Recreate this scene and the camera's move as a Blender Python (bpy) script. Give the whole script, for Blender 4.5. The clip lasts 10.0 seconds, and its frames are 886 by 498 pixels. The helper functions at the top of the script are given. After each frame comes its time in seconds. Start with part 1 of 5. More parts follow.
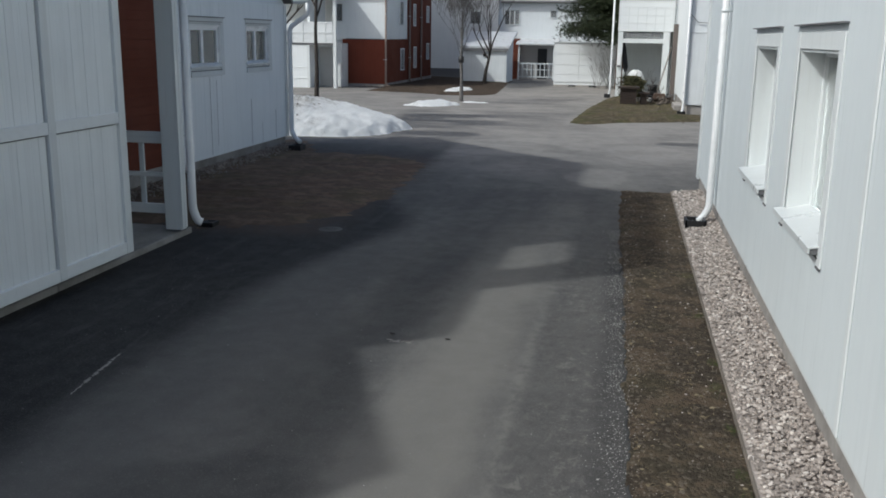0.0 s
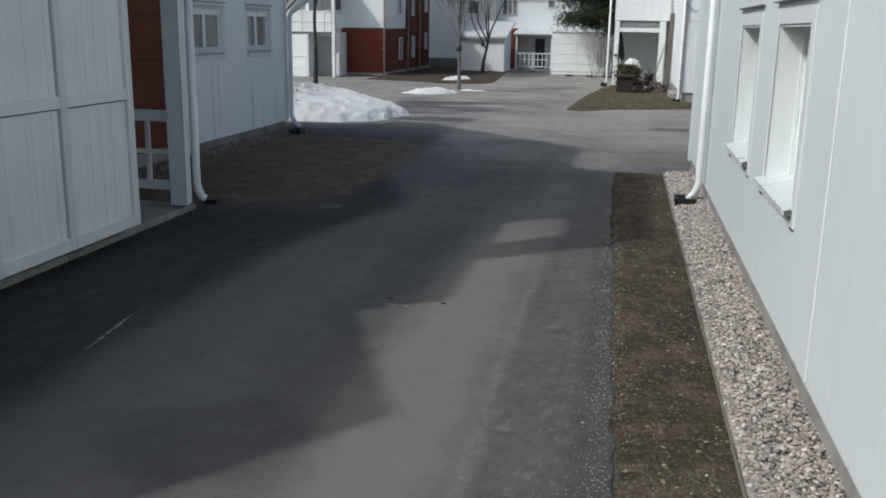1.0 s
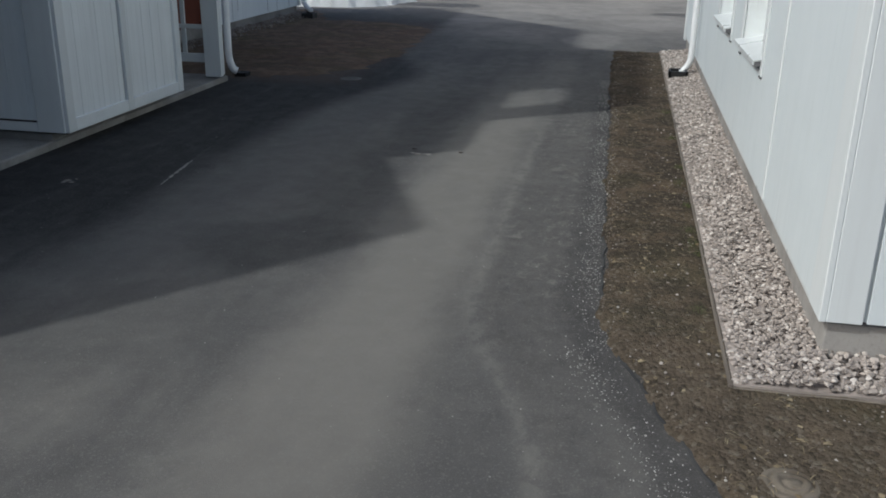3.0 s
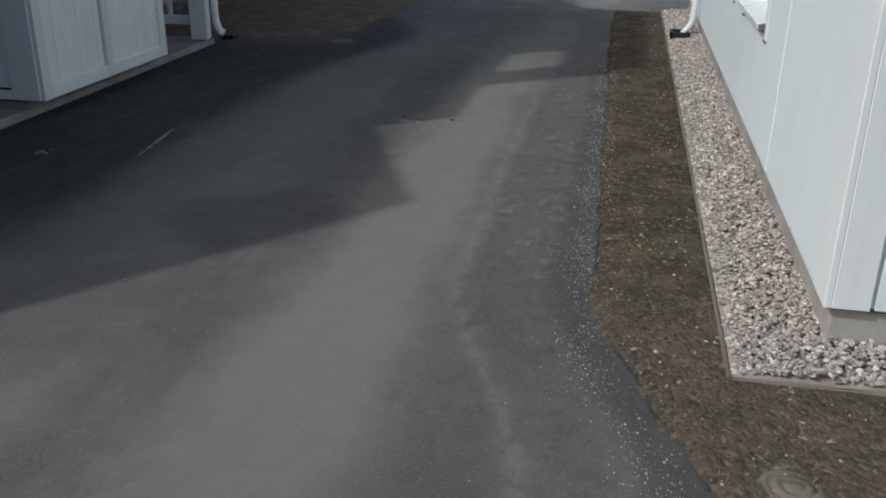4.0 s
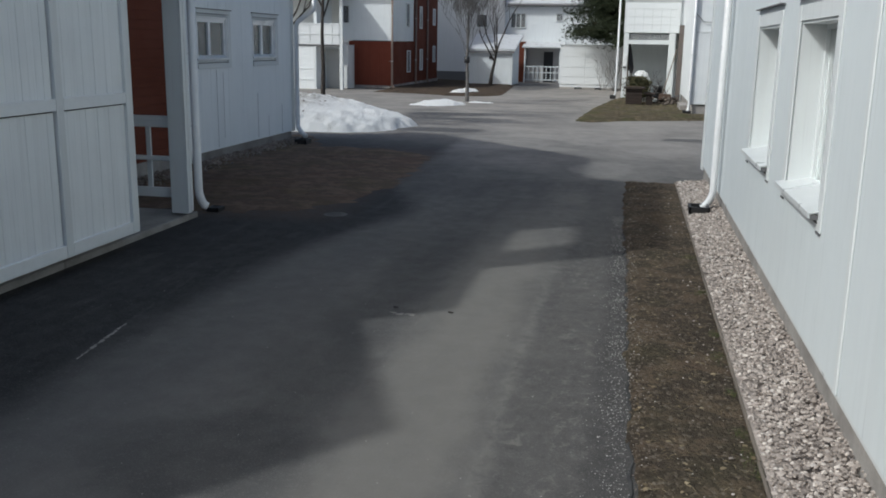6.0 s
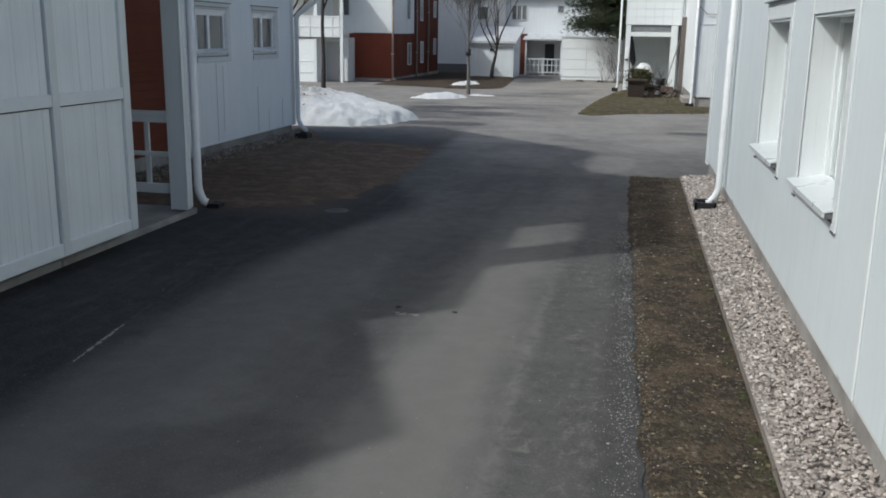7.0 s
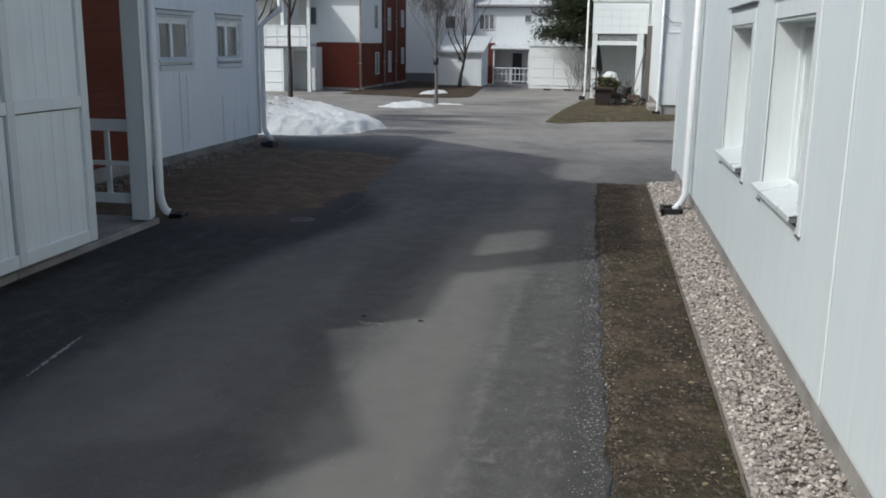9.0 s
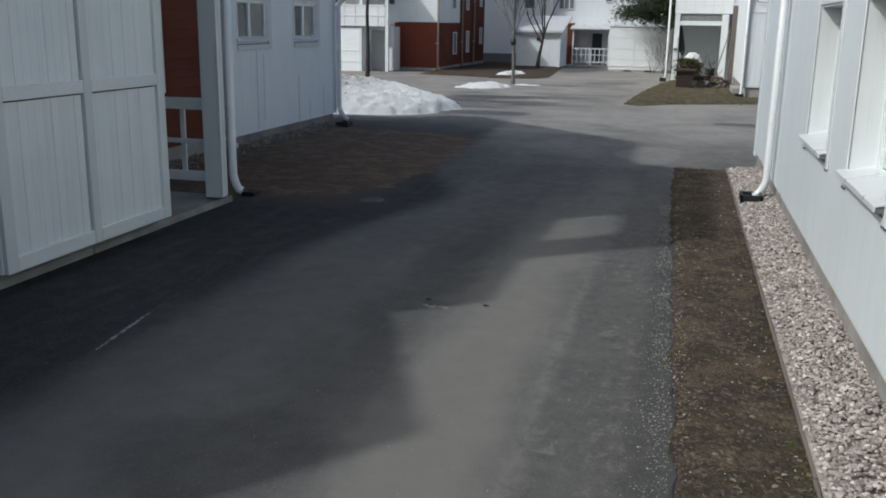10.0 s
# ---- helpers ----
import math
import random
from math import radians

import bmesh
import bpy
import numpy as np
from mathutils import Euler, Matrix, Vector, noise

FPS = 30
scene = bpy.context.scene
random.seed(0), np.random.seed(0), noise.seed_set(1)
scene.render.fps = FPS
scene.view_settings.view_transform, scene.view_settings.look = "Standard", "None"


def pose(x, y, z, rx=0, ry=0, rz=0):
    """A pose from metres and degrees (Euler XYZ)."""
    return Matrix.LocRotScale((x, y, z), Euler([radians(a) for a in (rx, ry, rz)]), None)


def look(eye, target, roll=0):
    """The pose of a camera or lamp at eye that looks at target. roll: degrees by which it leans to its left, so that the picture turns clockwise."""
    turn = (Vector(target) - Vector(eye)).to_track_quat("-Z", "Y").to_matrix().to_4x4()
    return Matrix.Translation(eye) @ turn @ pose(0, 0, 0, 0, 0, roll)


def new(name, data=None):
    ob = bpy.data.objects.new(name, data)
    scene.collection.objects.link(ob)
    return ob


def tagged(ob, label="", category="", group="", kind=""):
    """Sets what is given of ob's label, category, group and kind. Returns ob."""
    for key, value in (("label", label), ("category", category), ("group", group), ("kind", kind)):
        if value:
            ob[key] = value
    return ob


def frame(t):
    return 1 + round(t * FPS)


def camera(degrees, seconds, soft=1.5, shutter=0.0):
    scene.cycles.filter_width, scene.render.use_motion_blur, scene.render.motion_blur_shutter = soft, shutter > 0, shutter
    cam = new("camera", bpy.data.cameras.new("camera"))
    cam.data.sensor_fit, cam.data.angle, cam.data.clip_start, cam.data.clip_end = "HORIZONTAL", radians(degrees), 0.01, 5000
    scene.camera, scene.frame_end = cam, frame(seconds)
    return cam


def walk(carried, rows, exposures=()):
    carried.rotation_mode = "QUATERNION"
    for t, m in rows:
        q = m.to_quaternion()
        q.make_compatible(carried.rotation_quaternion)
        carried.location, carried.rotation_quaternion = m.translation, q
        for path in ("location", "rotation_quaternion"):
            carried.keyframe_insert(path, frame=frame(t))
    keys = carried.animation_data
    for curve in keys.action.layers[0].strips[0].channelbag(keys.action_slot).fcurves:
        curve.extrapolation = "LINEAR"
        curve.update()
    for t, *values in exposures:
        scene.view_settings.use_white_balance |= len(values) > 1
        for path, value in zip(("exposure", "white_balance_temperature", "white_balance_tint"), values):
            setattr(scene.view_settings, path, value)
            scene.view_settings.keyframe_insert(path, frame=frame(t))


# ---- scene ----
cam = camera(52.2, 10.0, 1.75)
PATH = [
    (0, (0.671, -1.090, 2.398), (0.299, 0.821, 1.939), 0.9),
    (0.5, (0.745, -1.397, 2.305), (0.383, 0.51, 1.823), 0.7),
    (1, (0.765, -1.46, 2.279), (0.398, 0.448, 1.803), 1.0),
    (1.5, (0.775, -1.475, 2.279), (0.405, 0.433, 1.802), 1.0),
    (2, (0.69, -2.373, 2.143), (0.325, -0.473, 1.636), 1.0),
    (2.5, (0.755, -2.654, 2.116), (0.392, -0.774, 1.536), 1.0),
    (2.7, (0.789, -2.722, 2.134), (0.432, -0.856, 1.509), 1.0),
    (3.8, (0.895, -2.565, 2.161), (0.552, -0.752, 1.39), 0.9),
    (4, (0.873, -2.403, 2.156), (0.527, -0.59, 1.385), 0.8),
    (4.2, (0.843, -2.198, 2.142), (0.499, -0.381, 1.382), 0.8),
    (4.3, (0.853, -2.104, 2.128), (0.495, -0.237, 1.508), 1.2),
    (4.5, (0.833, -1.943, 2.115), (0.459, -0.038, 1.636), 0.9),
    (5, (0.756, -1.481, 2.136), (0.376, 0.432, 1.693), 0.9),
    (5.5, (0.729, -1.303, 2.146), (0.344, 0.609, 1.702), 1.0),
    (7, (0.662, -1.05, 2.164), (0.276, 0.857, 1.703), 0.9),
    (7.5, (0.62, -1.071, 2.198), (0.236, 0.829, 1.705), 0.9),
    (8, (0.617, -1.067, 2.185), (0.236, 0.832, 1.686), 0.9),
    (8.5, (0.656, -1.045, 2.171), (0.276, 0.854, 1.672), 0.8),
    (9, (0.687, -0.96, 2.131), (0.364, 0.964, 1.691), 0.8),
    (9.5, (0.716, -0.896, 2.12), (0.361, 1.018, 1.66), 0.8),
    (10, (0.729, -0.836, 2.125), (0.247, 1.044, 1.642), 0.9),
]
walk(cam, [(t, look(eye, target, roll)) for t, eye, target, roll in PATH], [(0.0, -0.11, 5970, 4.5), (5.5, -0.16, 5970, 4.5), (7.0, -0.09, 5970, 4.5), (8.0, 0.0, 5970, 4.5), (9.0, -0.09, 5970, 4.5), (10.0, -0.12, 5970, 4.5)])

# ---- daylight ----
SUN_UP = 43.0
SUN_FROM = Vector((-0.8 * math.cos(radians(SUN_UP)), -0.6 * math.cos(radians(SUN_UP)), math.sin(radians(SUN_UP))))
world = bpy.data.worlds.new("sky")
world.use_nodes = True
scene.world = world
sky = world.node_tree.nodes.new("ShaderNodeTexSky")
sky.sky_type = "NISHITA"
sky.sun_disc = False
sky.sun_elevation = radians(SUN_UP)
sky.sun_rotation = math.atan2(SUN_FROM.x, SUN_FROM.y)
sky.air_density, sky.dust_density, sky.ozone_density = 0.88, 4.3, 0.6
world.node_tree.links.new(sky.outputs["Color"], world.node_tree.nodes["Background"].inputs["Color"])
world.node_tree.nodes["Background"].inputs["Strength"].default_value = 0.125
sun = new("sun", bpy.data.lights.new("sun", "SUN"))
sun.data.energy, sun.data.angle, sun.data.color = 2.25, radians(1.3), (1.0, 0.975, 0.935)
sun.matrix_world = look(SUN_FROM * 60, (0, 0, 0))


# ---- materials ----
class Nodes:
    """A short way to write node trees."""

    def __init__(self, name):
        self.mat = bpy.data.materials.new(name)
        self.mat.use_nodes = True
        self.tree = self.mat.node_tree
        self.bsdf = self.tree.nodes["Principled BSDF"]
        self.coord = self.tree.nodes.new("ShaderNodeTexCoord").outputs["Object"]

    def plug(self, socket, value):
        if isinstance(value, bpy.types.NodeSocket):
            self.tree.links.new(value, socket)
        elif isinstance(value, (tuple, list)) and len(value) == 3 and socket.type == "RGBA":
            socket.default_value = (*value, 1)
        else:
            socket.default_value = value

    def mapped(self, scale, vector=None):
        n = self.tree.nodes.new("ShaderNodeMapping")
        self.plug(n.inputs["Vector"], vector or self.coord)
        n.inputs["Scale"].default_value = scale
        return n.outputs["Vector"]

    def noise(self, scale, detail=4, rough=0.55, vector=None, distort=0.0):
        n = self.tree.nodes.new("ShaderNodeTexNoise")
        self.plug(n.inputs["Vector"], vector or self.coord)
        n.inputs["Scale"].default_value, n.inputs["Detail"].default_value = scale, detail
        n.inputs["Roughness"].default_value, n.inputs["Distortion"].default_value = rough, distort
        return n.outputs["Fac"]

    def cells(self, scale, vector=None, out="Distance"):
        n = self.tree.nodes.new("ShaderNodeTexVoronoi")
        self.plug(n.inputs["Vector"], vector or self.coord)
        n.inputs["Scale"].default_value = scale
        return n.outputs[out]

    def ramp(self, fac, low, high, to0=0.0, to1=1.0):
        n = self.tree.nodes.new("ShaderNodeMapRange")
        n.interpolation_type = "SMOOTHSTEP"
        self.plug(n.inputs["Value"], fac)
        for key, v in (("From Min", low), ("From Max", high), ("To Min", to0), ("To Max", to1)):
            n.inputs[key].default_value = v
        return n.outputs["Result"]

    def math(self, op, a, b=0.0):
        n = self.tree.nodes.new("ShaderNodeMath")
        n.operation = op
        self.plug(n.inputs[0], a)
        self.plug(n.inputs[1], b)
        return n.outputs[0]

    def mix(self, fac, a, b, blend="MIX"):
        n = self.tree.nodes.new("ShaderNodeMix")
        n.data_type, n.blend_type = "RGBA", blend
        self.plug(n.inputs[0], fac)
        self.plug(n.inputs[6], a)
        self.plug(n.inputs[7], b)
        return n.outputs[2]

    def axis(self, which, vector=None):
        n = self.tree.nodes.new("ShaderNodeSeparateXYZ")
        self.plug(n.inputs[0], vector or self.coord)
        return n.outputs[which]

    def world_place(self):
        return self.tree.nodes.new("ShaderNodeNewGeometry").outputs["Position"]

    def island(self):
        return self.tree.nodes.new("ShaderNodeNewGeometry").outputs["Random Per Island"]

    def piece(self):
        return self.tree.nodes.new("ShaderNodeObjectInfo").outputs["Random"]

    def bump(self, height, strength=0.3, distance=0.01):
        n = self.tree.nodes.new("ShaderNodeBump")
        self.plug(n.inputs["Height"], height)
        n.inputs["Strength"].default_value, n.inputs["Distance"].default_value = strength, distance
        self.tree.links.new(n.outputs["Normal"], self.bsdf.inputs["Normal"])

    def done(self, colour, rough=0.6, metal=0.0, spec=0.5):
        self.plug(self.bsdf.inputs["Base Color"], colour)
        self.plug(self.bsdf.inputs["Roughness"], rough)
        self.plug(self.bsdf.inputs["Metallic"], metal)
        self.bsdf.inputs["Specular IOR Level"].default_value = spec
        return self.mat


def painted_wood(name, base, dirt, wear=0.25, along="z", rough=0.55, grain=0.35, spec=0.4):
    """Paint over sawn boards: grain along the board, streaks, weathering, a tint of its own for each board."""
    n = Nodes(name)
    place = n.world_place()
    squeeze = {"z": (14, 14, 0.7), "x": (0.7, 14, 14), "y": (14, 0.7, 14)}[along]
    streak = n.noise(1.0, 5, 0.6, n.mapped(squeeze, place))
    fine = n.noise(9.0, 3, 0.6, n.mapped(squeeze, place))
    blotch = n.noise(1.3, 4, 0.6, place)
    tone = n.mix(n.ramp(streak, 0.45, 0.8, 0, wear), base, dirt)
    tone = n.mix(n.ramp(blotch, 0.4, 0.75, 0, wear * 0.6), tone, dirt)
    tone = n.mix(n.ramp(n.piece(), 0, 1, 0.0, wear * 0.35), tone, dirt)
    drip = n.noise(1.0, 4, 0.6, n.mapped({"z": (52, 52, 0.9), "x": (0.9, 52, 52), "y": (52, 0.9, 52)}[along], place))
    tone = n.mix(n.ramp(drip, 0.62, 0.72, 0, wear), tone, (dirt[0] * 0.55, dirt[1] * 0.55, dirt[2] * 0.55))
    n.bump(n.math("ADD", n.math("MULTIPLY", fine, 0.6), streak), grain, 0.004)
    return n.done(tone, n.ramp(blotch, 0.3, 0.7, rough - 0.08, rough + 0.12), 0, spec)


def plain_paint(name, base, rough=0.4, metal=0.0, spot=0.12, dirt=(0.25, 0.23, 0.2)):
    n = Nodes(name)
    place = n.world_place()
    blotch = n.noise(3.0, 5, 0.6, place)
    fine = n.noise(45.0, 3, 0.6, place)
    tone = n.mix(n.ramp(blotch, 0.5, 0.8, 0, spot), base, dirt)
    n.bump(fine, 0.12, 0.003)
    return n.done(tone, n.ramp(blotch, 0.3, 0.7, rough - 0.06, rough + 0.1), metal)


WHITE = painted_wood("white_painted_boards", (0.82, 0.85, 0.855), (0.6, 0.62, 0.62), 0.3)
WHITE_FLAT = painted_wood("white_painted_level_boards", (0.78, 0.805, 0.81), (0.58, 0.59, 0.585), 0.22, "x")
WHITE_SMOOTH = painted_wood("smooth_white_cladding", (0.7, 0.745, 0.755), (0.57, 0.61, 0.615), 0.26, "z", 0.5, 0.06)
# less streaked white, brightened to offset weak light on the porch house wall
WHITE_LIFTED = painted_wood("lifted_white_boards", (0.88, 0.91, 0.92), (0.62, 0.65, 0.65), 0.16)
WHITE_TRIM = painted_wood("white_painted_trim", (0.715, 0.745, 0.745), (0.5, 0.5, 0.49), 0.2, "z", 0.48, 0.2)
# same red paint as RED_FRONT, darkened and dulled for walls in shade
RED = painted_wood("falu_red_shaded", (0.152, 0.05, 0.031), (0.095, 0.034, 0.023), 0.4, "y", 0.85, 0.25, 0.12)
RED_FRONT = painted_wood("falu_red_front_boards", (0.2, 0.054, 0.032), (0.13, 0.04, 0.026), 0.45, "z", 0.8, 0.35, 0.2)
BROWN = painted_wood("brown_stained_wood", (0.036, 0.025, 0.02), (0.02, 0.015, 0.013), 0.6)
RUST = plain_paint("rusty_sheet", (0.085, 0.055, 0.04), 0.8, 0.0, 0.5, (0.03, 0.022, 0.018))
SCREEN = painted_wood("grey_brown_screen_boards", (0.15, 0.125, 0.112), (0.095, 0.08, 0.072), 0.5)
GREY_WOOD = painted_wood("weathered_grey_timber", (0.2, 0.17, 0.14), (0.085, 0.07, 0.058), 0.7, "y", 0.8, 0.6)
PIPE_TAN = plain_paint("tan_enamelled_pipe", (0.24, 0.18, 0.145), 0.4, 0.0, 0.2)
PIPE = plain_paint("white_enamelled_pipe", (0.78, 0.79, 0.79), 0.3, 0.0, 0.2)
STEEL_TRIM = plain_paint("white_coated_flashing", (0.63, 0.655, 0.655), 0.32, 0.0, 0.18)
DARK_TRIM = plain_paint("dark_grey_flashing", (0.12, 0.12, 0.125), 0.5)
BLACK = plain_paint("black_plastic", (0.015, 0.015, 0.016), 0.45, 0.0, 0.3, (0.06, 0.05, 0.045))
JOINT = plain_paint("weathered_joint", (0.3, 0.31, 0.32), 0.9)
ROOFING = plain_paint("dark_sheet_roofing", (0.09, 0.085, 0.085), 0.5, 0.0, 0.3)
PALE_ROOF = plain_paint("pale_sheet_roof_with_thin_snow", (0.6, 0.61, 0.62), 0.6, 0.0, 0.7)
SASH = plain_paint("gloss_white_sash", (0.93, 0.94, 0.94), 0.3, 0.0, 0.04)
# pale backing: paints the bright reflection in the lane windows, curtains elsewhere
PALE_BACKING = plain_paint("pale_pane_backing", (0.7, 0.715, 0.69), 0.8, 0.0, 0.1)
CURTAIN = painted_wood("drab_curtain", (0.05, 0.048, 0.043), (0.01, 0.01, 0.01), 0.9, "z", 0.9, 0.5, 0.1)
DARK_ROOM = plain_paint("dim_room_lining", (0.05, 0.052, 0.055), 0.9)
FABRIC = plain_paint("dark_parasol_cloth", (0.035, 0.036, 0.042), 0.9)
SACK = plain_paint("white_plastic_sack", (0.6, 0.61, 0.6), 0.6)
CABLE = plain_paint("grey_cable", (0.2, 0.2, 0.2), 0.6)


def concrete_look(name, base, dark, scale=1.0):
    n = Nodes(name)
    place = n.world_place()
    big = n.noise(1.6 * scale, 6, 0.65, place)
    small = n.noise(38.0 * scale, 4, 0.7, place)
    tone = n.mix(n.ramp(big, 0.35, 0.7), base, dark)
    tone = n.mix(n.ramp(small, 0.5, 0.75, 0, 0.5), tone, dark)
    n.bump(n.math("ADD", small, n.math("MULTIPLY", big, 0.6)), 0.5, 0.006)
    return n.done(tone, 0.85, 0, 0.3)


CONCRETE = concrete_look("cast_concrete", (0.36, 0.34, 0.315), (0.22, 0.205, 0.19))
SLAB = concrete_look("damp_concrete_slab", (0.33, 0.32, 0.305), (0.19, 0.184, 0.175))
BEDDING = concrete_look("stony_bedding", (0.38, 0.33, 0.295), (0.22, 0.19, 0.168), 2.0)
IRON = concrete_look("worn_dusty_iron", (0.16, 0.156, 0.15), (0.09, 0.088, 0.085), 2.0)
STONE = concrete_look("rough_grey_stone", (0.33, 0.285, 0.25), (0.19, 0.16, 0.14), 2.0)


def glass_look():
    n = Nodes("window_glass")
    n.bsdf.inputs["Transmission Weight"].default_value = 0.92
    n.bsdf.inputs["IOR"].default_value = 1.18
    ripple = n.noise(2.2, 2, 0.5, n.world_place())
    n.bump(ripple, 0.06, 0.004)
    return n.done((0.93, 0.95, 0.95), 0.03, 0, 0.25)


GLASS = glass_look()


def asphalt_look():
    """Lane and yard: wheel tracks, a dark band by the porch, a gritty border, dust, meltwater and stains."""
    n = Nodes("worn_asphalt")
    x, y = n.axis(0), n.axis(1)
    wide = n.noise(0.45, 5, 0.6)
    along = n.math("ADD", n.math("MULTIPLY", n.noise(1.0, 5, 0.62, n.mapped((1.3, 0.16, 1.0)), 0.1), 0.55), n.math("MULTIPLY", n.noise(0.9, 6, 0.65, None, 0.6), 0.45))
    across = n.math("ADD", n.math("MULTIPLY", n.noise(1.0, 6, 0.7, n.mapped((0.55, 0.6, 1.0)), 1.1), 0.5), n.math("MULTIPLY", n.noise(0.33, 6, 0.7, None, 0.8), 0.5))
    mid = n.noise(5.0, 5, 0.65)
    blotch = n.noise(11.0, 6, 0.7, n.mapped((1.0, 0.7, 1.0)), 0.4)
    grit = n.noise(150.0, 3, 0.75)
    stones = n.cells(95.0)
    sway = n.math("SUBTRACT", n.noise(0.7, 6, 0.68, n.mapped((1.0, 0.45, 1.0)), 0.5), 0.5)
    xs = n.math("ADD", x, n.math("MULTIPLY", sway, 0.75))

    def both(*facs):
        out = facs[0]
        for f in facs[1:]:
            out = n.math("MULTIPLY", out, f)
        return out

    def band(v, centre, half, soft):
        return both(n.ramp(v, centre - half - soft, centre - half + soft), n.ramp(v, centre + half + soft, centre + half - soft))

    def stain(cx, cy, rx, ry, ragged=1.1):
        """An uneven patch round a place."""
        u = n.math("DIVIDE", n.math("SUBTRACT", x, cx), rx)
        v = n.math("DIVIDE", n.math("SUBTRACT", y, cy), ry)
        d = n.math("ADD", n.math("MULTIPLY", u, u), n.math("MULTIPLY", v, v))
        d = n.math("ADD", d, n.math("MULTIPLY", n.math("SUBTRACT", n.noise(1.1, 6, 0.7, None, 0.6), 0.5), 2.0 * ragged))
        return n.ramp(d, 1.15, 0.45)

    tone = n.mix(n.ramp(along, 0.38, 0.64), (0.077, 0.0755, 0.0745), (0.131, 0.128, 0.121))
    patch = n.noise(0.9, 6, 0.68, n.mapped((1.0, 0.55, 1.0)), 1.2)
    tone = n.mix(n.ramp(patch, 0.47, 0.62, 0, 0.45), tone, (0.064, 0.063, 0.063))
    tone = n.mix(n.ramp(patch, 0.44, 0.3, 0, 0.45), tone, (0.16, 0.153, 0.138))
    tone = n.mix(n.ramp(mid, 0.45, 0.8, 0, 0.3), tone, (0.06, 0.06, 0.062))
    near = n.ramp(y, 12.5, 7.0)
    # rubbed wheel track in the middle, with a darker strip beside it
    tone = n.mix(both(band(xs, -2.1, 0.45, 0.35), n.ramp(y, 11.0, 7.5), n.ramp(y, 1.0, 2.6), 0.5), tone, (0.152, 0.149, 0.143))
    tone = n.mix(both(band(xs, -1.2, 0.17, 0.28), n.ramp(y, 9.5, 7.0), n.ramp(y, 2.2, 4.0), 0.62), tone, (0.046, 0.0455, 0.047))
    tone = n.mix(both(stain(-1.35, 2.9, 0.75, 0.6), 0.5), tone, (0.05, 0.05, 0.051))
    tone = n.mix(both(stain(-1.85, 1.2, 0.35, 0.9), 0.4), tone, (0.078, 0.077, 0.074))
    tone = n.mix(both(stain(-0.4, 2.3, 0.2, 0.7), 0.4), tone, (0.075, 0.074, 0.071))
    # sand-rubbed track, then the mottled border towards the soil
    tone = n.mix(both(band(xs, -0.42, 0.38, 0.22), near, n.ramp(y, -4.0, 2.2, 0.0, 1.0), 0.7), tone, (0.196, 0.189, 0.171))
    bent = n.math("SUBTRACT", x, n.ramp(y, 2.4, 0.2, 0.0, 0.55))
    border = both(n.ramp(n.math("ADD", bent, n.math("MULTIPLY", sway, 0.3)), 0.02, 0.22), near, n.ramp(y, -2.5, 2.6, 0.0, 1.0))
    tone = n.mix(both(border, 0.56), tone, (0.071, 0.0675, 0.0645))
    tone = n.mix(both(border, n.ramp(blotch, 0.5, 0.64), n.ramp(n.noise(1.0, 5, 0.7, n.mapped((2.6, 0.8, 1.0)), 0.4), 0.4, 0.6, 0.1, 0.65)), tone, (0.178, 0.17, 0.157))
    tone = n.mix(both(border, n.ramp(blotch, 0.46, 0.34), 0.4), tone, (0.036, 0.036, 0.037))
    ridge = both(band(n.math("ADD", bent, n.math("MULTIPLY", sway, 0.22)), 0.07, 0.02, 0.075), n.ramp(y, 9.0, 6.5), n.ramp(y, -1.5, 0.5), n.ramp(blotch, 0.38, 0.58, 0.15, 1.0))
    tone = n.mix(both(ridge, 0.6), tone, (0.235, 0.226, 0.206))
    tone = n.mix(both(n.ramp(n.math("ADD", bent, n.math("MULTIPLY", sway, 0.12)), 0.5, 0.68), n.ramp(y, 11.0, 8.0), n.ramp(y, -1.0, 0.6), 0.62), tone, (0.032, 0.0305, 0.0305))
    # darker band beside the porch slab, its edge rubbed in streaks
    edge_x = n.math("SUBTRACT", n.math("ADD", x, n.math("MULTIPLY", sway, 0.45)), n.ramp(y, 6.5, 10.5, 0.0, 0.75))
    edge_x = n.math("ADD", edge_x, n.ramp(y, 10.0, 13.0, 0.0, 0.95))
    dark_band = both(n.ramp(edge_x, -2.5, -3.0), n.ramp(y, 23.0, 16.0, 0.0, 1.0), n.ramp(y, 0.8, 3.6, 0.25, 1.0))
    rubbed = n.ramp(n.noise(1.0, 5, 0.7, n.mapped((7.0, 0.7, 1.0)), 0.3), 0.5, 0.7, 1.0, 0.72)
    tone = n.mix(both(dark_band, rubbed, 0.94), tone, (0.0135, 0.0138, 0.015))
    rub = both(band(n.math("ADD", x, n.math("MULTIPLY", y, 0.115)), -2.42, 0.012, 0.03), n.ramp(y, 8.0, 5.0), n.ramp(y, 3.4, 4.2), n.ramp(blotch, 0.42, 0.6))
    tone = n.mix(both(rub, 0.35), tone, (0.16, 0.157, 0.15))
    # soil washed out of the bed
    wash = both(n.ramp(xs, -2.35, -3.3), n.ramp(y, 8.7, 9.6), n.ramp(y, 17.4, 16.0))
    tone = n.mix(both(wash, n.ramp(mid, 0.3, 0.6, 0.35, 0.95)), tone, (0.075, 0.054, 0.04))
    # sanded, dusty yard farther on
    far = n.ramp(n.math("ADD", y, n.math("MULTIPLY", n.math("SUBTRACT", wide, 0.5), 9.0)), 12.0, 20.0)
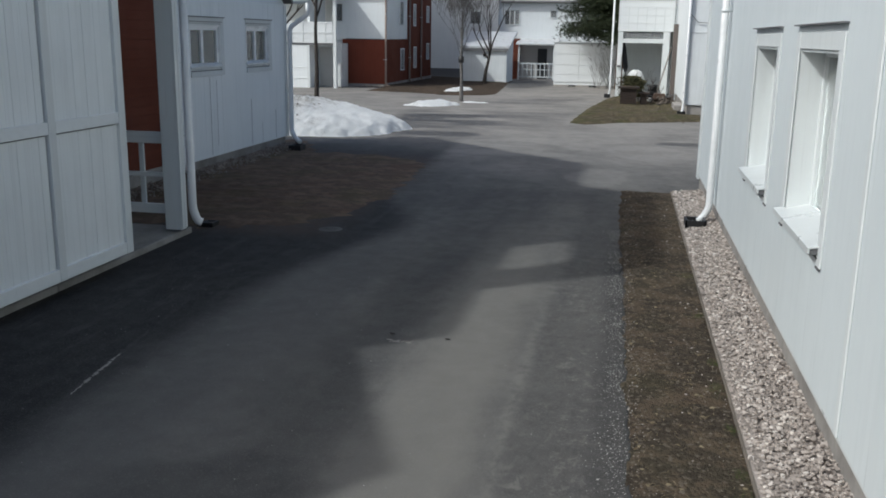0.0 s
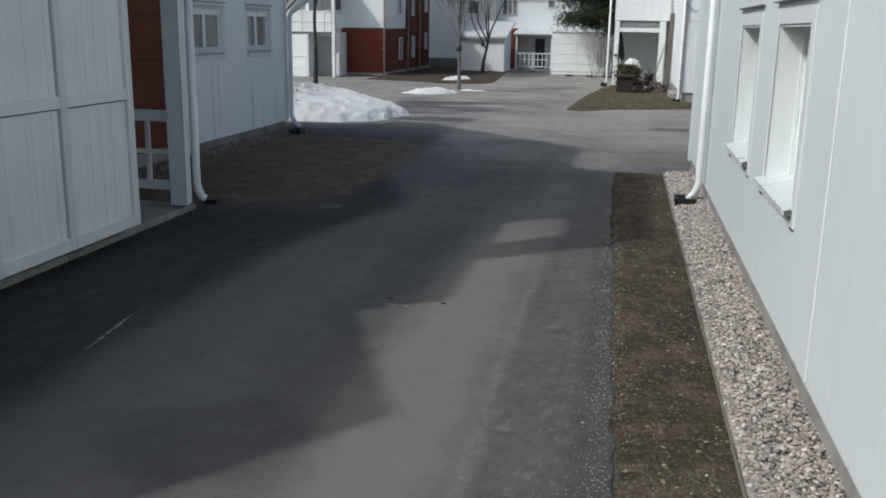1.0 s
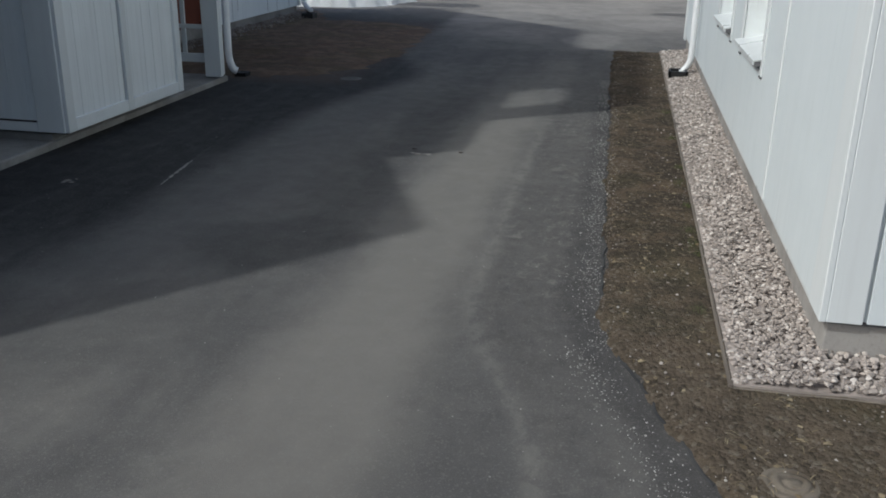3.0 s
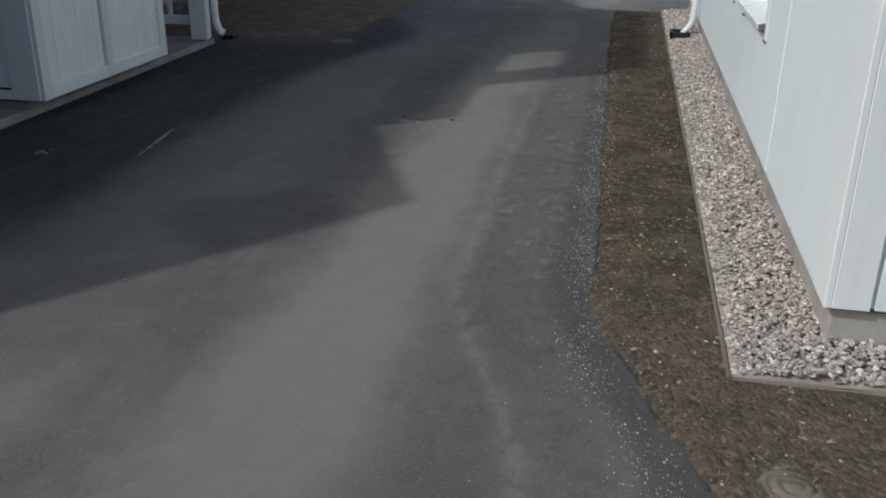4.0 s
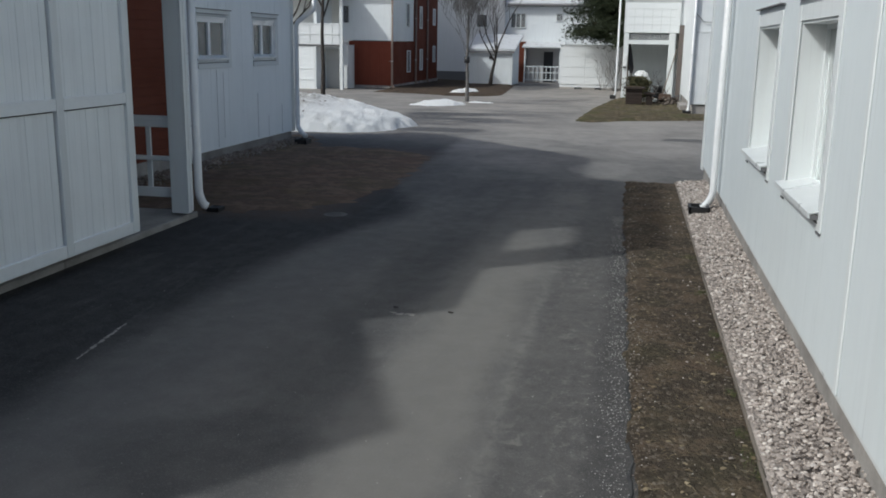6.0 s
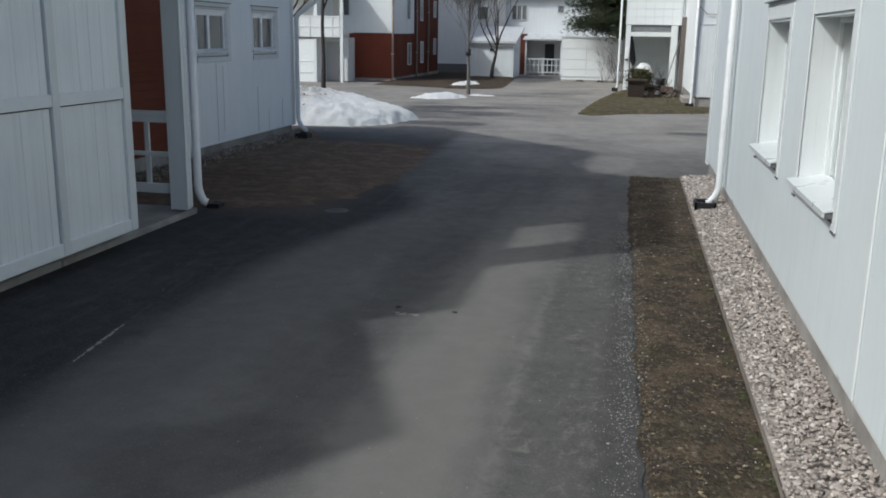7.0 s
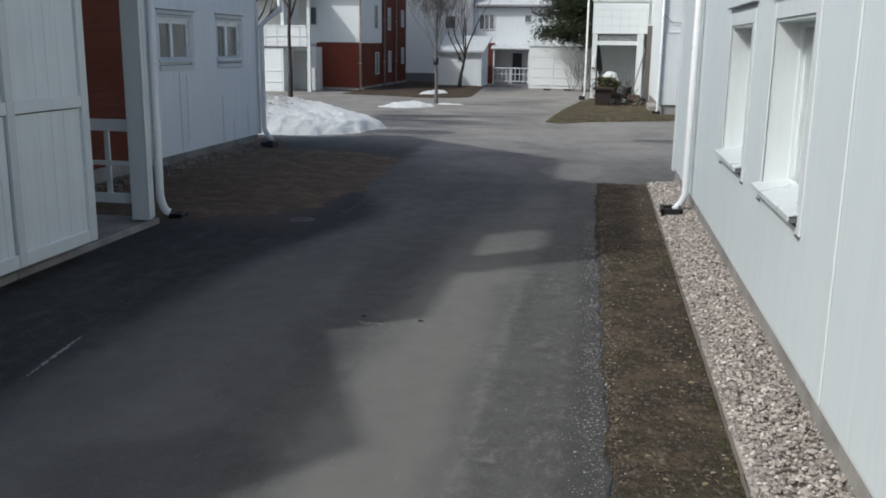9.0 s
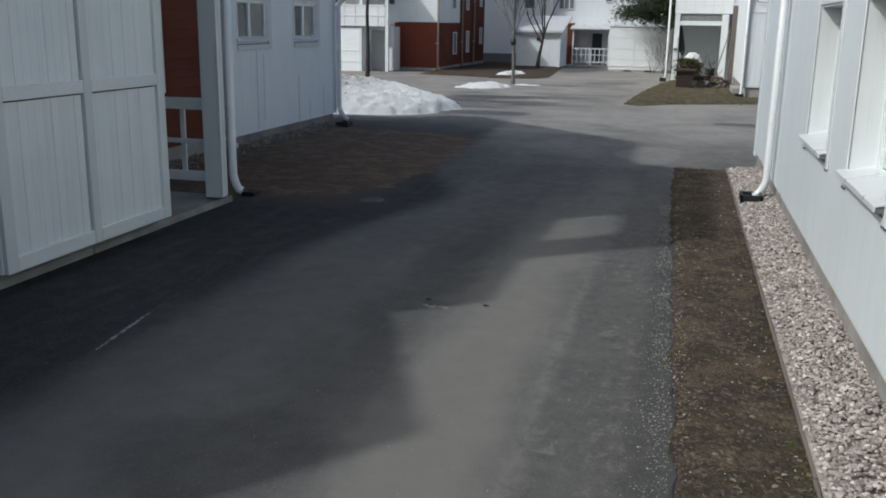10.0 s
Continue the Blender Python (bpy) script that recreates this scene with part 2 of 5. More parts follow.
    dusty = n.mix(n.ramp(across, 0.36, 0.62), (0.196, 0.188, 0.177), (0.312, 0.297, 0.276))
    dusty = n.mix(n.ramp(mid, 0.5, 0.8, 0, 0.4), dusty, (0.125, 0.121, 0.116))
    tone = n.mix(both(far, n.math("SUBTRACT", 1.0, both(dark_band, 0.9))), tone, dusty)
    # two pale patches at the near end of the yard
    tone = n.mix(both(stain(-1.8, 18.0, 1.6, 0.5, 1.3), 0.45), tone, (0.33, 0.315, 0.29))
    tone = n.mix(both(stain(0.3, 15.0, 0.6, 1.2, 1.3), 0.36), tone, (0.3, 0.288, 0.268))
    # meltwater that has run out from the snow, and darker patches elsewhere
    run = n.noise(1.0, 5, 0.6, n.mapped((0.28, 0.75, 1.0)), 0.7)
    near_snow = both(n.ramp(x, -7.0, -5.6), n.ramp(x, -0.5, -4.2), n.ramp(y, 21.5, 23.5), n.ramp(y, 30.5, 27.0))
    wet = both(near_snow, n.ramp(run, 0.42, 0.56))
    for cx, cy, rx, ry, k in ((-5.1, 26.6, 0.95, 1.25, 0.9), (-3.9, 21.3, 1.3, 0.7, 0.85), (-2.2, 29.0, 2.4, 0.5, 0.45), (2.2, 20.8, 0.8, 0.45, 0.8), (-4.7, 50.5, 1.5, 5.0, 0.85), (-3.0, 34.0, 1.8, 0.6, 0.55), (-5.6, 19.0, 1.2, 0.5, 0.6)):
        wet = n.math("MAXIMUM", wet, both(stain(cx, cy, rx, ry), k))
    tone = n.mix(both(wet, 0.85), tone, (0.04, 0.0395, 0.039))
    tone = n.mix(n.ramp(grit, 0.5, 0.72, 0, 0.6), tone, (0.185, 0.181, 0.174))
    chips = n.cells(110.0, None, "Color")
    tone = n.mix(n.ramp(n.axis(0, chips), 0.84, 0.96, 0, 0.22), tone, (0.22, 0.215, 0.205))
    tone = n.mix(n.ramp(stones, 0.25, 0.0, 0, 0.35), tone, (0.02, 0.02, 0.021))
    tone = n.mix(1.0, tone, (0.99, 0.966, 0.943), "MULTIPLY")
    n.bump(n.math("ADD", grit, n.math("MULTIPLY", mid, 0.7)), 0.5, 0.008)
    return n.done(tone, n.math("SUBTRACT", n.ramp(mid, 0.3, 0.7, 0.74, 0.92), both(wet, 0.3)), 0, 0.35)


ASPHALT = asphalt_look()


def soil_look(name, base, dark, pale, green=0.0, relief=0.9, paler=0.0, crumbs=1.0):
    """Crumbly soil that can lighten towards the near end of the strip."""
    n = Nodes(name)
    big = n.noise(1.1, 5, 0.6)
    mid = n.noise(13.0, 6, 0.75)
    fine = n.noise(75.0, 4, 0.8)
    crumb = n.cells(46.0, n.mapped((1.0, 0.8, 1.0)))
    crumb_tint = n.axis(0, n.cells(46.0, n.mapped((1.0, 0.8, 1.0)), "Color"))
    tone = n.mix(n.ramp(mid, 0.35, 0.7), dark, base)
    tone = n.mix(n.ramp(n.noise(2.6, 5, 0.72), 0.46, 0.62, 0, 0.65), tone, (base[0] * 1.6, base[1] * 1.52, base[2] * 1.45))
    if paler:
        tone = n.mix(n.math("MULTIPLY", n.ramp(n.axis(1), 3.4, 1.0, 0, paler), n.ramp(mid, 0.3, 0.6, 0.5, 1.0)), tone, (base[0] * 1.8, base[1] * 1.85, base[2] * 1.9))
    rusty = n.noise(0.55, 5, 0.7, None, 0.8)
    tone = n.mix(n.ramp(rusty, 0.5, 0.68, 0, 0.35), tone, (base[0] * 1.15, base[1] * 0.9, base[2] * 0.8))
    tone = n.mix(n.ramp(crumb_tint, 0.35, 0.0, 0, 0.6 * crumbs), tone, dark)
    tone = n.mix(n.ramp(crumb_tint, 0.84, 1.0, 0, 0.55 * crumbs), tone, pale)
    tone = n.mix(n.ramp(fine, 0.52, 0.72, 0, 0.6), tone, (dark[0] * 0.7, dark[1] * 0.7, dark[2] * 0.7))
    tone = n.mix(n.ramp(n.noise(190.0, 3, 0.7), 0.56, 0.7, 0, 0.45), tone, pale)
    tone = n.mix(n.ramp(big, 0.45, 0.7, 0, green), tone, (0.07, 0.085, 0.025))
    n.bump(n.math("ADD", n.math("ADD", fine, n.math("MULTIPLY", mid, 1.4)), n.math("MULTIPLY", crumb, -0.9 * crumbs)), relief, 0.022)
    return n.done(tone, 0.95, 0, 0.15)


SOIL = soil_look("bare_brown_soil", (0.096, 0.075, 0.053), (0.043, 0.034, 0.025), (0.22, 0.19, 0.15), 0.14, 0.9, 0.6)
# bed soil; its brown is lifted above SOIL to offset the shade there
DAMP_SOIL = soil_look("damp_brown_soil", (0.146, 0.106, 0.079), (0.108, 0.078, 0.058), (0.17, 0.128, 0.096), 0.22, 0.12, 0.0, 0.0)
BED_SOIL = soil_look("dark_bed_soil", (0.09, 0.068, 0.05), (0.045, 0.034, 0.026), (0.19, 0.15, 0.11), 0.05)
TURF = soil_look("winter_worn_turf", (0.132, 0.106, 0.068), (0.056, 0.049, 0.03), (0.25, 0.215, 0.155), 0.62)


def pebbles_look(name, low, high, pale=None, single=False):
    n = Nodes(name)
    pick = n.piece() if single else n.island()
    fine = n.noise(120.0, 3, 0.7)
    tone = n.mix(pick, low, high)
    if pale:
        tone = n.mix(n.ramp(pick, 0.86, 0.93), tone, pale)
    tone = n.mix(n.ramp(fine, 0.5, 0.8, 0, 0.35), tone, low)
    n.bump(fine, 0.35, 0.003)
    return n.done(tone, 0.85, 0, 0.3)


PEBBLE = pebbles_look("pinkish_crushed_stone", (0.205, 0.178, 0.157), (0.5, 0.44, 0.394), (0.6, 0.545, 0.495))
LOOSE = pebbles_look("loose_pinkish_stone", (0.205, 0.178, 0.157), (0.5, 0.44, 0.394), (0.6, 0.545, 0.495), True)
GRIT = pebbles_look("pale_sanding_grit", (0.17, 0.165, 0.158), (0.45, 0.435, 0.41))
SOIL_BITS = pebbles_look("earthy_pebbles", (0.075, 0.06, 0.045), (0.23, 0.195, 0.155), (0.44, 0.41, 0.37))
MOSS = pebbles_look("new_green_grass", (0.04, 0.055, 0.016), (0.1, 0.115, 0.04))
LITTER = pebbles_look("dry_leaves_and_straw", (0.12, 0.088, 0.05), (0.33, 0.27, 0.17))


def snow_look():
    n = Nodes("old_spring_snow")
    big = n.noise(1.6, 5, 0.6)
    mid = n.noise(9.0, 5, 0.65)
    fine = n.noise(70.0, 4, 0.7)
    tone = n.mix(n.ramp(mid, 0.55, 0.8, 0, 0.35), (0.92, 0.925, 0.915), (0.66, 0.635, 0.6))
    tone = n.mix(n.ramp(n.math("MULTIPLY", fine, big), 0.29, 0.4, 0, 0.5), tone, (0.26, 0.24, 0.21))
    specks = n.noise(24.0, 4, 0.75)
    tone = n.mix(n.math("MULTIPLY", n.ramp(specks, 0.58, 0.68), n.ramp(big, 0.45, 0.65, 0.05, 0.5)), tone, (0.2, 0.185, 0.16))
    crest = n.math("MULTIPLY", n.ramp(n.math("ADD", n.axis(0), n.math("MULTIPLY", n.math("SUBTRACT", big, 0.5), 3.0)), -6.9, -8.3), n.ramp(n.axis(2), 0.3, 0.5))
    tone = n.mix(n.math("MULTIPLY", crest, n.ramp(n.noise(15.0, 5, 0.75), 0.42, 0.56, 0.15, 0.85)), tone, (0.24, 0.215, 0.18))
    n.bump(n.math("ADD", mid, n.math("MULTIPLY", fine, 0.8)), 1.0, 0.06)
    return n.done(tone, 0.7, 0, 0.2)


SNOW = snow_look()


def bark_look(name, base, dark):
    n = Nodes(name)
    ridges = n.noise(1.0, 5, 0.65, n.mapped((40, 40, 6)))
    tone = n.mix(n.ramp(ridges, 0.4, 0.65), dark, base)
    n.bump(ridges, 0.8, 0.01)
    return n.done(tone, 0.9, 0, 0.2)


BARK = bark_look("grey_brown_bark", (0.085, 0.074, 0.066), (0.035, 0.03, 0.027))
PALE_BARK = bark_look("pale_twig_bark", (0.215, 0.205, 0.195), (0.1, 0.094, 0.09))
PINE_BARK = bark_look("pine_bark", (0.2, 0.11, 0.06), (0.07, 0.045, 0.03))


def needle_look():
    n = Nodes("pine_needles")
    tone = n.mix(n.island(), (0.018, 0.026, 0.013), (0.05, 0.062, 0.028))
    return n.done(tone, 0.7, 0, 0.25)


NEEDLES = needle_look()
SHRUB = pebbles_look("brown_green_shrub_leaves", (0.028, 0.032, 0.014), (0.1, 0.09, 0.042))


# ---- mesh helpers ----
def obj(name, bm, material, smooth=False):
    me = bpy.data.meshes.new(name)
    bm.normal_update()
    bm.to_mesh(me)
    bm.free()
    me.materials.append(material)
    if smooth:
        for p in me.polygons:
            p.use_smooth = True
    return new(name, me)


def under(ob, parent):
    if parent is not None:
        ob.parent = parent
        ob.matrix_parent_inverse = Matrix.Translation(-parent_place(parent))
    return ob


def thing(name, base, label, category, group="", kind=""):
    ob = new(name)
    ob.location = base
    ob.empty_display_size = 0.2
    return tagged(ob, label, category, group, kind)


def part(name, bm, material, parent=None, label="", smooth=False):
    ob = obj(name, bm, material, smooth)
    if label:
        ob["label"] = label
    return under(ob, parent)


def each(name, rows, material, parent, label="", bevel=0.0):
    """One part for each block."""
    for lo, hi in rows:
        bm = bmesh.new()
        add_box(bm, lo, hi, bevel)
        part(name, bm, material, parent, label)


def add_box(bm, lo, hi, bevel=0.0):
    c = [(a + b) / 2 for a, b in zip(lo, hi)]
    s = [abs(b - a) for a, b in zip(lo, hi)]
    made = bmesh.ops.create_cube(bm, size=1, matrix=Matrix.Translation(c) @ Matrix.Diagonal((*s, 1)))
    if bevel:
        edges = list({e for v in made["verts"] for e in v.link_edges})
        bmesh.ops.bevel(bm, geom=edges, offset=min(bevel, min(s) * 0.45), segments=1, affect="EDGES")
    return bm


def box(lo, hi, bevel=0.0):
    return add_box(bmesh.new(), lo, hi, bevel)


def boxes(rows, bevel=0.0):
    bm = bmesh.new()
    for lo, hi in rows:
        add_box(bm, lo, hi, bevel)
    return bm


PIECES = {}


def piece(name, lo, hi, material, parent, bevel=0.0025):
    """A board or slat as an object of its own; alike sizes share one mesh."""
    size = tuple(round(b - a, 3) for a, b in zip(lo, hi))
    key = (name, size, material.name)
    if key not in PIECES:
        half = [s / 2 for s in size]
        bm = box([-h for h in half], half, bevel)
        me = bpy.data.meshes.new(name)
        bm.to_mesh(me)
        bm.free()
        me.materials.append(material)
        PIECES[key] = me
    ob = new(name, PIECES[key])
    centre = Vector([(a + b) / 2 for a, b in zip(lo, hi)])
    ob.parent = parent
    ob.matrix_parent_inverse = Matrix.Translation(-Vector(parent_place(parent)))
    ob.location = centre
    return ob


def parent_place(ob):
    place = Vector((0, 0, 0))
    top = ob
    while top.parent is not None:
        top = top.parent
    if ob is top:
        return Vector(ob.location)
    return place


def tube(points, radii, sides=8, cap=True):
    """A tapered tube along a line of points."""
    bm = bmesh.new()
    add_tube(bm, points, radii, sides, cap)
    return bm


def add_tube(bm, points, radii, sides=8, cap=True):
    rings = []
    pts = [Vector(p) for p in points]
    if not isinstance(radii, (list, tuple)):
        radii = [radii] * len(pts)
    side = None
    for i, p in enumerate(pts):
        d = (pts[min(i + 1, len(pts) - 1)] - pts[max(i - 1, 0)]).normalized()
        if side is None:
            side = d.orthogonal().normalized()
        side = (side - d * side.dot(d)).normalized()
        up = d.cross(side)
        rings.append([bm.verts.new(p + (side * math.cos(a) + up * math.sin(a)) * radii[i])
                      for a in [2 * math.pi * k / sides for k in range(sides)]])
    for a, b in zip(rings, rings[1:]):
        for k in range(sides):
            f = bm.faces.new((a[k], a[(k + 1) % sides], b[(k + 1) % sides], b[k]))
            f.smooth = True
    if cap:
        bm.faces.new(list(reversed(rings[0])))
        bm.faces.new(rings[-1])
    return bm


def fall(y):
    """The lie of the land: level, then falling gently away."""
    return -0.007 * max(0.0, min(y, 60.0) - 22.0)


def inside(poly, px, py):
    """Signed distance to a polygon's edge, positive inside, for arrays of points."""
    best = np.full(px.shape, 1e9)
    odd = np.zeros(px.shape, bool)
    for (x0, y0), (x1, y1) in zip(poly, poly[1:] + poly[:1]):
        dx, dy = x1 - x0, y1 - y0
        k = np.clip(((px - x0) * dx + (py - y0) * dy) / max(dx * dx + dy * dy, 1e-9), 0, 1)
        best = np.minimum(best, np.hypot(px - x0 - k * dx, py - y0 - k * dy))
        cross = (y0 > py) != (y1 > py)
        if y1 != y0:
            odd ^= cross & (px < (x1 - x0) * (py - y0) / (y1 - y0) + x0)
    return np.where(odd, best, -best)


def mound(name, poly, step, height, material, ragged=0.06, lump=0.02, rim=0.12, shape=None, smooth=True):
    """A patch of ground that rises out of the sheet inside a ragged outline."""
    xs = [p[0] for p in poly]
    ys = [p[1] for p in poly]
    gx = np.arange(min(xs) - 3 * step, max(xs) + 3 * step, step)
    gy = np.arange(min(ys) - 3 * step, max(ys) + 3 * step, step)
    px, py = np.meshgrid(gx, gy)
    d = inside(poly, px, py)
    verts, index, faces = [], {}, []
    for j in range(len(gy)):
        for i in range(len(gx)):
            x, y = px[j, i], py[j, i]
            w = d[j, i] + ragged * (noise.fractal(Vector((x * 3.1, y * 3.1, 2.0)), 1.0, 2.0, 4))
            if w < -5 * step:
                continue
            k = max(min(w / rim, 1.0), -1.0)
            if shape:
                z = shape(x, y, w)
            else:
                z = height * (k if k < 0 else k * (2 - k)) + (lump * noise.fractal(Vector((x * 4, y * 4, 7.0)), 1.0, 2.0, 5) * max(k, 0))
            if w < 0:
                z = min(z, -0.03 * min(-w / step, 1.0))
            index[(j, i)] = len(verts)
            verts.append((x, y, z + fall(y)))
    for j in range(len(gy) - 1):
        for i in range(len(gx) - 1):
            q = [index.get(k) for k in ((j, i), (j, i + 1), (j + 1, i + 1), (j + 1, i))]
            if None not in q:
                faces.append(q)
    me = bpy.data.meshes.new(name)
    me.from_pydata(verts, [], faces)
    me.materials.append(material)
    for p in me.polygons:
        p.use_smooth = smooth
    return new(name, me)


def stones(name, places, sizes, material, flat=0.65, detail=1, sink=0.25):
    """Many small stones in one mesh, each a lopsided block of its own."""
    kinds = []
    for k in range(14):
        bm = bmesh.new()
        bmesh.ops.create_icosphere(bm, subdivisions=detail, radius=1)
        v = np.array([p.co[:] for p in bm.verts])
        rnd = np.random.RandomState(k)
        v *= rnd.uniform(0.55, 1.25, (len(v), 1))
        v *= rnd.uniform(0.7, 1.25, (1, 3)) * np.array([[1, 1, flat]])
        kinds.append((v, [[p.index for p in f.verts] for f in bm.faces]))
        bm.free()
    rnd = np.random.RandomState(11)
    verts, faces = [], []
    at = 0
    for (x, y, z), s in zip(places, sizes):
        v, f = kinds[rnd.randint(14)]
        a, b = rnd.uniform(0, 6.283), rnd.uniform(-0.5, 0.5)
        turn = np.array([[math.cos(a), -math.sin(a), 0], [math.sin(a), math.cos(a), 0], [0, 0, 1]])
        tip = np.array([[1, 0, 0], [0, math.cos(b), -math.sin(b)], [0, math.sin(b), math.cos(b)]])
        verts.append(v @ tip.T @ turn.T * s + np.array([x, y, z + s * flat * (1 - 2 * sink)]))
        faces += [[i + at for i in q] for q in f]
        at += len(v)
    me = bpy.data.meshes.new(name)
    me.from_pydata(np.concatenate(verts).tolist(), [], faces)
    me.materials.append(material)
    return new(name, me)


def wall_with_holes(axis, plane, thick, a0, a1, z0, z1, holes):
    """A wall in boxes round its openings. axis 'x': the plane is x = plane and the wall runs along y; thick may be negative."""
    cuts = sorted({a0, a1, *[h[0] for h in holes], *[h[1] for h in holes]})
    rows = []
    for p, q in zip(cuts, cuts[1:]):
        mid = (p + q) / 2
        gaps = sorted((h[2], h[3]) for h in holes if h[0] <= mid <= h[1])
        z = z0
        for lo, hi in gaps + [(z1, z1)]:
            if lo > z + 0.001:
                rows.append((p, q, z, lo))
            z = max(z, hi)
    out = []
    for p, q, lo, hi in rows:
        t0, t1 = sorted((plane, plane + thick))
        out.append(((t0, p, lo), (t1, q, hi)) if axis == "x" else ((p, t0, lo), (q, t1, hi)))
    return boxes(out)


def upright_boards(axis, plane, out, a0, a1, z0, z1, width, holes, material, parent, gap=0.004, name="board", jitter=0.003, bevel=0.0025):
    """Vertical boards nailed on a wall, one object each, cut round the openings. out: how far, signed, they stand off the plane."""
    rnd = random.Random(round(plane * 100 + a0 * 7))
    count = max(1, round((a1 - a0) / width))
    w = (a1 - a0) / count
    for i in range(count):
        p, q = a0 + i * w + gap / 2, a0 + (i + 1) * w - gap / 2
        spans, z = [], z0
        for lo, hi in sorted((h[2], h[3]) for h in holes if h[0] < q - 0.02 and h[1] > p + 0.02) + [(z1, z1)]:
            if lo > z + 0.02:
                spans.append((z, lo))
            z = max(z, hi)
        off = rnd.uniform(0, jitter) * (1 if out > 0 else -1)
        for lo, hi in spans:
            t0, t1 = sorted((plane + off, plane + out + off))
            if axis == "x":
                piece(name, (t0, p, lo), (t1, q, hi), material, parent, bevel)
            else:
                piece(name, (p, t0, lo), (q, t1, hi), material, parent, bevel)


def level_boards(axis, plane, out, a0, a1, z0, z1, height, material, parent, gap=0.006, holes=()):
    count = max(1, round((z1 - z0) / height))
    h = (z1 - z0) / count
    for i in range(count):
        lo, hi = z0 + i * h + gap / 2, z0 + (i + 1) * h - gap / 2
        spans, a = [], a0
        for p, q in sorted((k[0], k[1]) for k in holes if k[2] < hi - 0.01 and k[3] > lo + 0.01) + [(a1, a1)]:
            if p > a + 0.02:
                spans.append((a, p))
            a = max(a, q)
        t0, t1 = sorted((plane, plane + out))
        for p, q in spans:
            if axis == "x":
                piece("board", (t0, p, lo), (t1, q, hi), material, parent)
            else:
                piece("board", (p, t0, lo), (q, t1, hi), material, parent)


def downpipe(parent, foot, top, reach, kick, wall_dir, r=0.05, eave=None, clamps=(0.7, 1.9, 3.1), finish=None):
    """A rain pipe: shaft, a shoe that kicks out at the foot, wall clamps. reach: the shoe's direction."""
    f, d = Vector(foot), Vector(reach).normalized()
    pts = [f + d * (kick + 0.02) + Vector((0, 0, 0.0)), f + d * kick * 0.75 + Vector((0, 0, 0.02)), f + d * kick * 0.4 + Vector((0, 0, 0.07)),
           f + d * kick * 0.1 + Vector((0, 0, 0.15)), f + Vector((0, 0, 0.22)), Vector((f.x, f.y, top))]
    if eave:
        pts[-1] = Vector((f.x, f.y, top - 0.05))
        pts += [Vector((f.x, f.y, top)) + (Vector(eave) - Vector((f.x, f.y, top))) * 0.12, Vector(eave) - Vector((0, 0, 0.12)), Vector(eave) + Vector((0, 0, 0.3))]
    pipe = part("downpipe", tube(pts, r, 12), finish or PIPE, parent, "tan round rain pipe" if finish else "white round rain pipe", True)
    w = Vector(wall_dir)
    for z in clamps:
        if z < top - 0.1:
            ring = bmesh.new()
            add_tube(ring, [(f.x, f.y, z - 0.015), (f.x, f.y, z + 0.015)], r + 0.008, 12)
            add_tube(ring, [(f.x, f.y, z), (f.x + w.x * 0.14, f.y + w.y * 0.14, z)], 0.008, 6)
            part("clamp", ring, STEEL_TRIM, pipe)
    return pipe


def gully(place, size=1.0):
    """A black plastic rainwater gully with an open top and a grating."""
    x, y, z = place
    g = thing("drain_gully", place, "black plastic rainwater gully under a downpipe", "drain", "rainwater gullies")
    l, w, h = 0.16 * size, 0.13 * size, 0.09 * size
    part("trough", boxes([((x - w, y - l, z - 0.06), (x + w, y + l, z + 0.012)), ((x - w, y - l, z), (x - w + 0.03, y + l, z + h)), ((x + w - 0.03, y - l, z), (x + w, y + l, z + h)),
                          ((x - w, y - l, z), (x + w, y - l + 0.03, z + h)), ((x - w, y + l - 0.03, z), (x + w, y + l, z + h))], 0.006), BLACK, g)
    for k in range(4):
        px = x + (-0.075 + 0.05 * k) * size
        part("grating_bar", box((px - 0.007, y - l + 0.02, z + 0.035), (px + 0.007, y + l - 0.02, z + 0.05)), BLACK, g)
    return g


def prism(profile, axis, lo, hi):
    """A closed profile pushed along an axis. axis 'x': the profile is (y, z); axis 'y': it is (x, z)."""
    bm = bmesh.new()
    ends = []
    for k in (lo, hi):
        ends.append([bm.verts.new((k, a, z) if axis == "x" else (a, k, z)) for a, z in profile])
    bm.faces.new(ends[0])
    bm.faces.new(list(reversed(ends[1])))
    n = len(profile)
    for i in range(n):
        bm.faces.new((ends[0][i], ends[1][i], ends[1][(i + 1) % n], ends[0][(i + 1) % n]))
    bmesh.ops.recalc_face_normals(bm, faces=bm.faces)
    return bm


LIP = concrete_look("crumbled_black_asphalt", (0.055, 0.054, 0.053), (0.025, 0.025, 0.026), 2.0)


# ---- ground ----
def ground_sheet():
    bm = bmesh.new()
    ys = [-260, -20, 0, 10, 22, 34, 47, 60, 420]
    xs = [-320, -40, -10, 0, 10, 40, 320]
    grid = [[bm.verts.new((x, y, fall(y))) for x in xs] for y in ys]
    for j in range(len(ys) - 1):
        for i in range(len(xs) - 1):
            bm.faces.new((grid[j][i], grid[j][i + 1], grid[j + 1][i + 1], grid[j + 1][i]))
    return bm


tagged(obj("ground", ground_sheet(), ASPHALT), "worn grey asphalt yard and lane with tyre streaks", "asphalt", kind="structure")

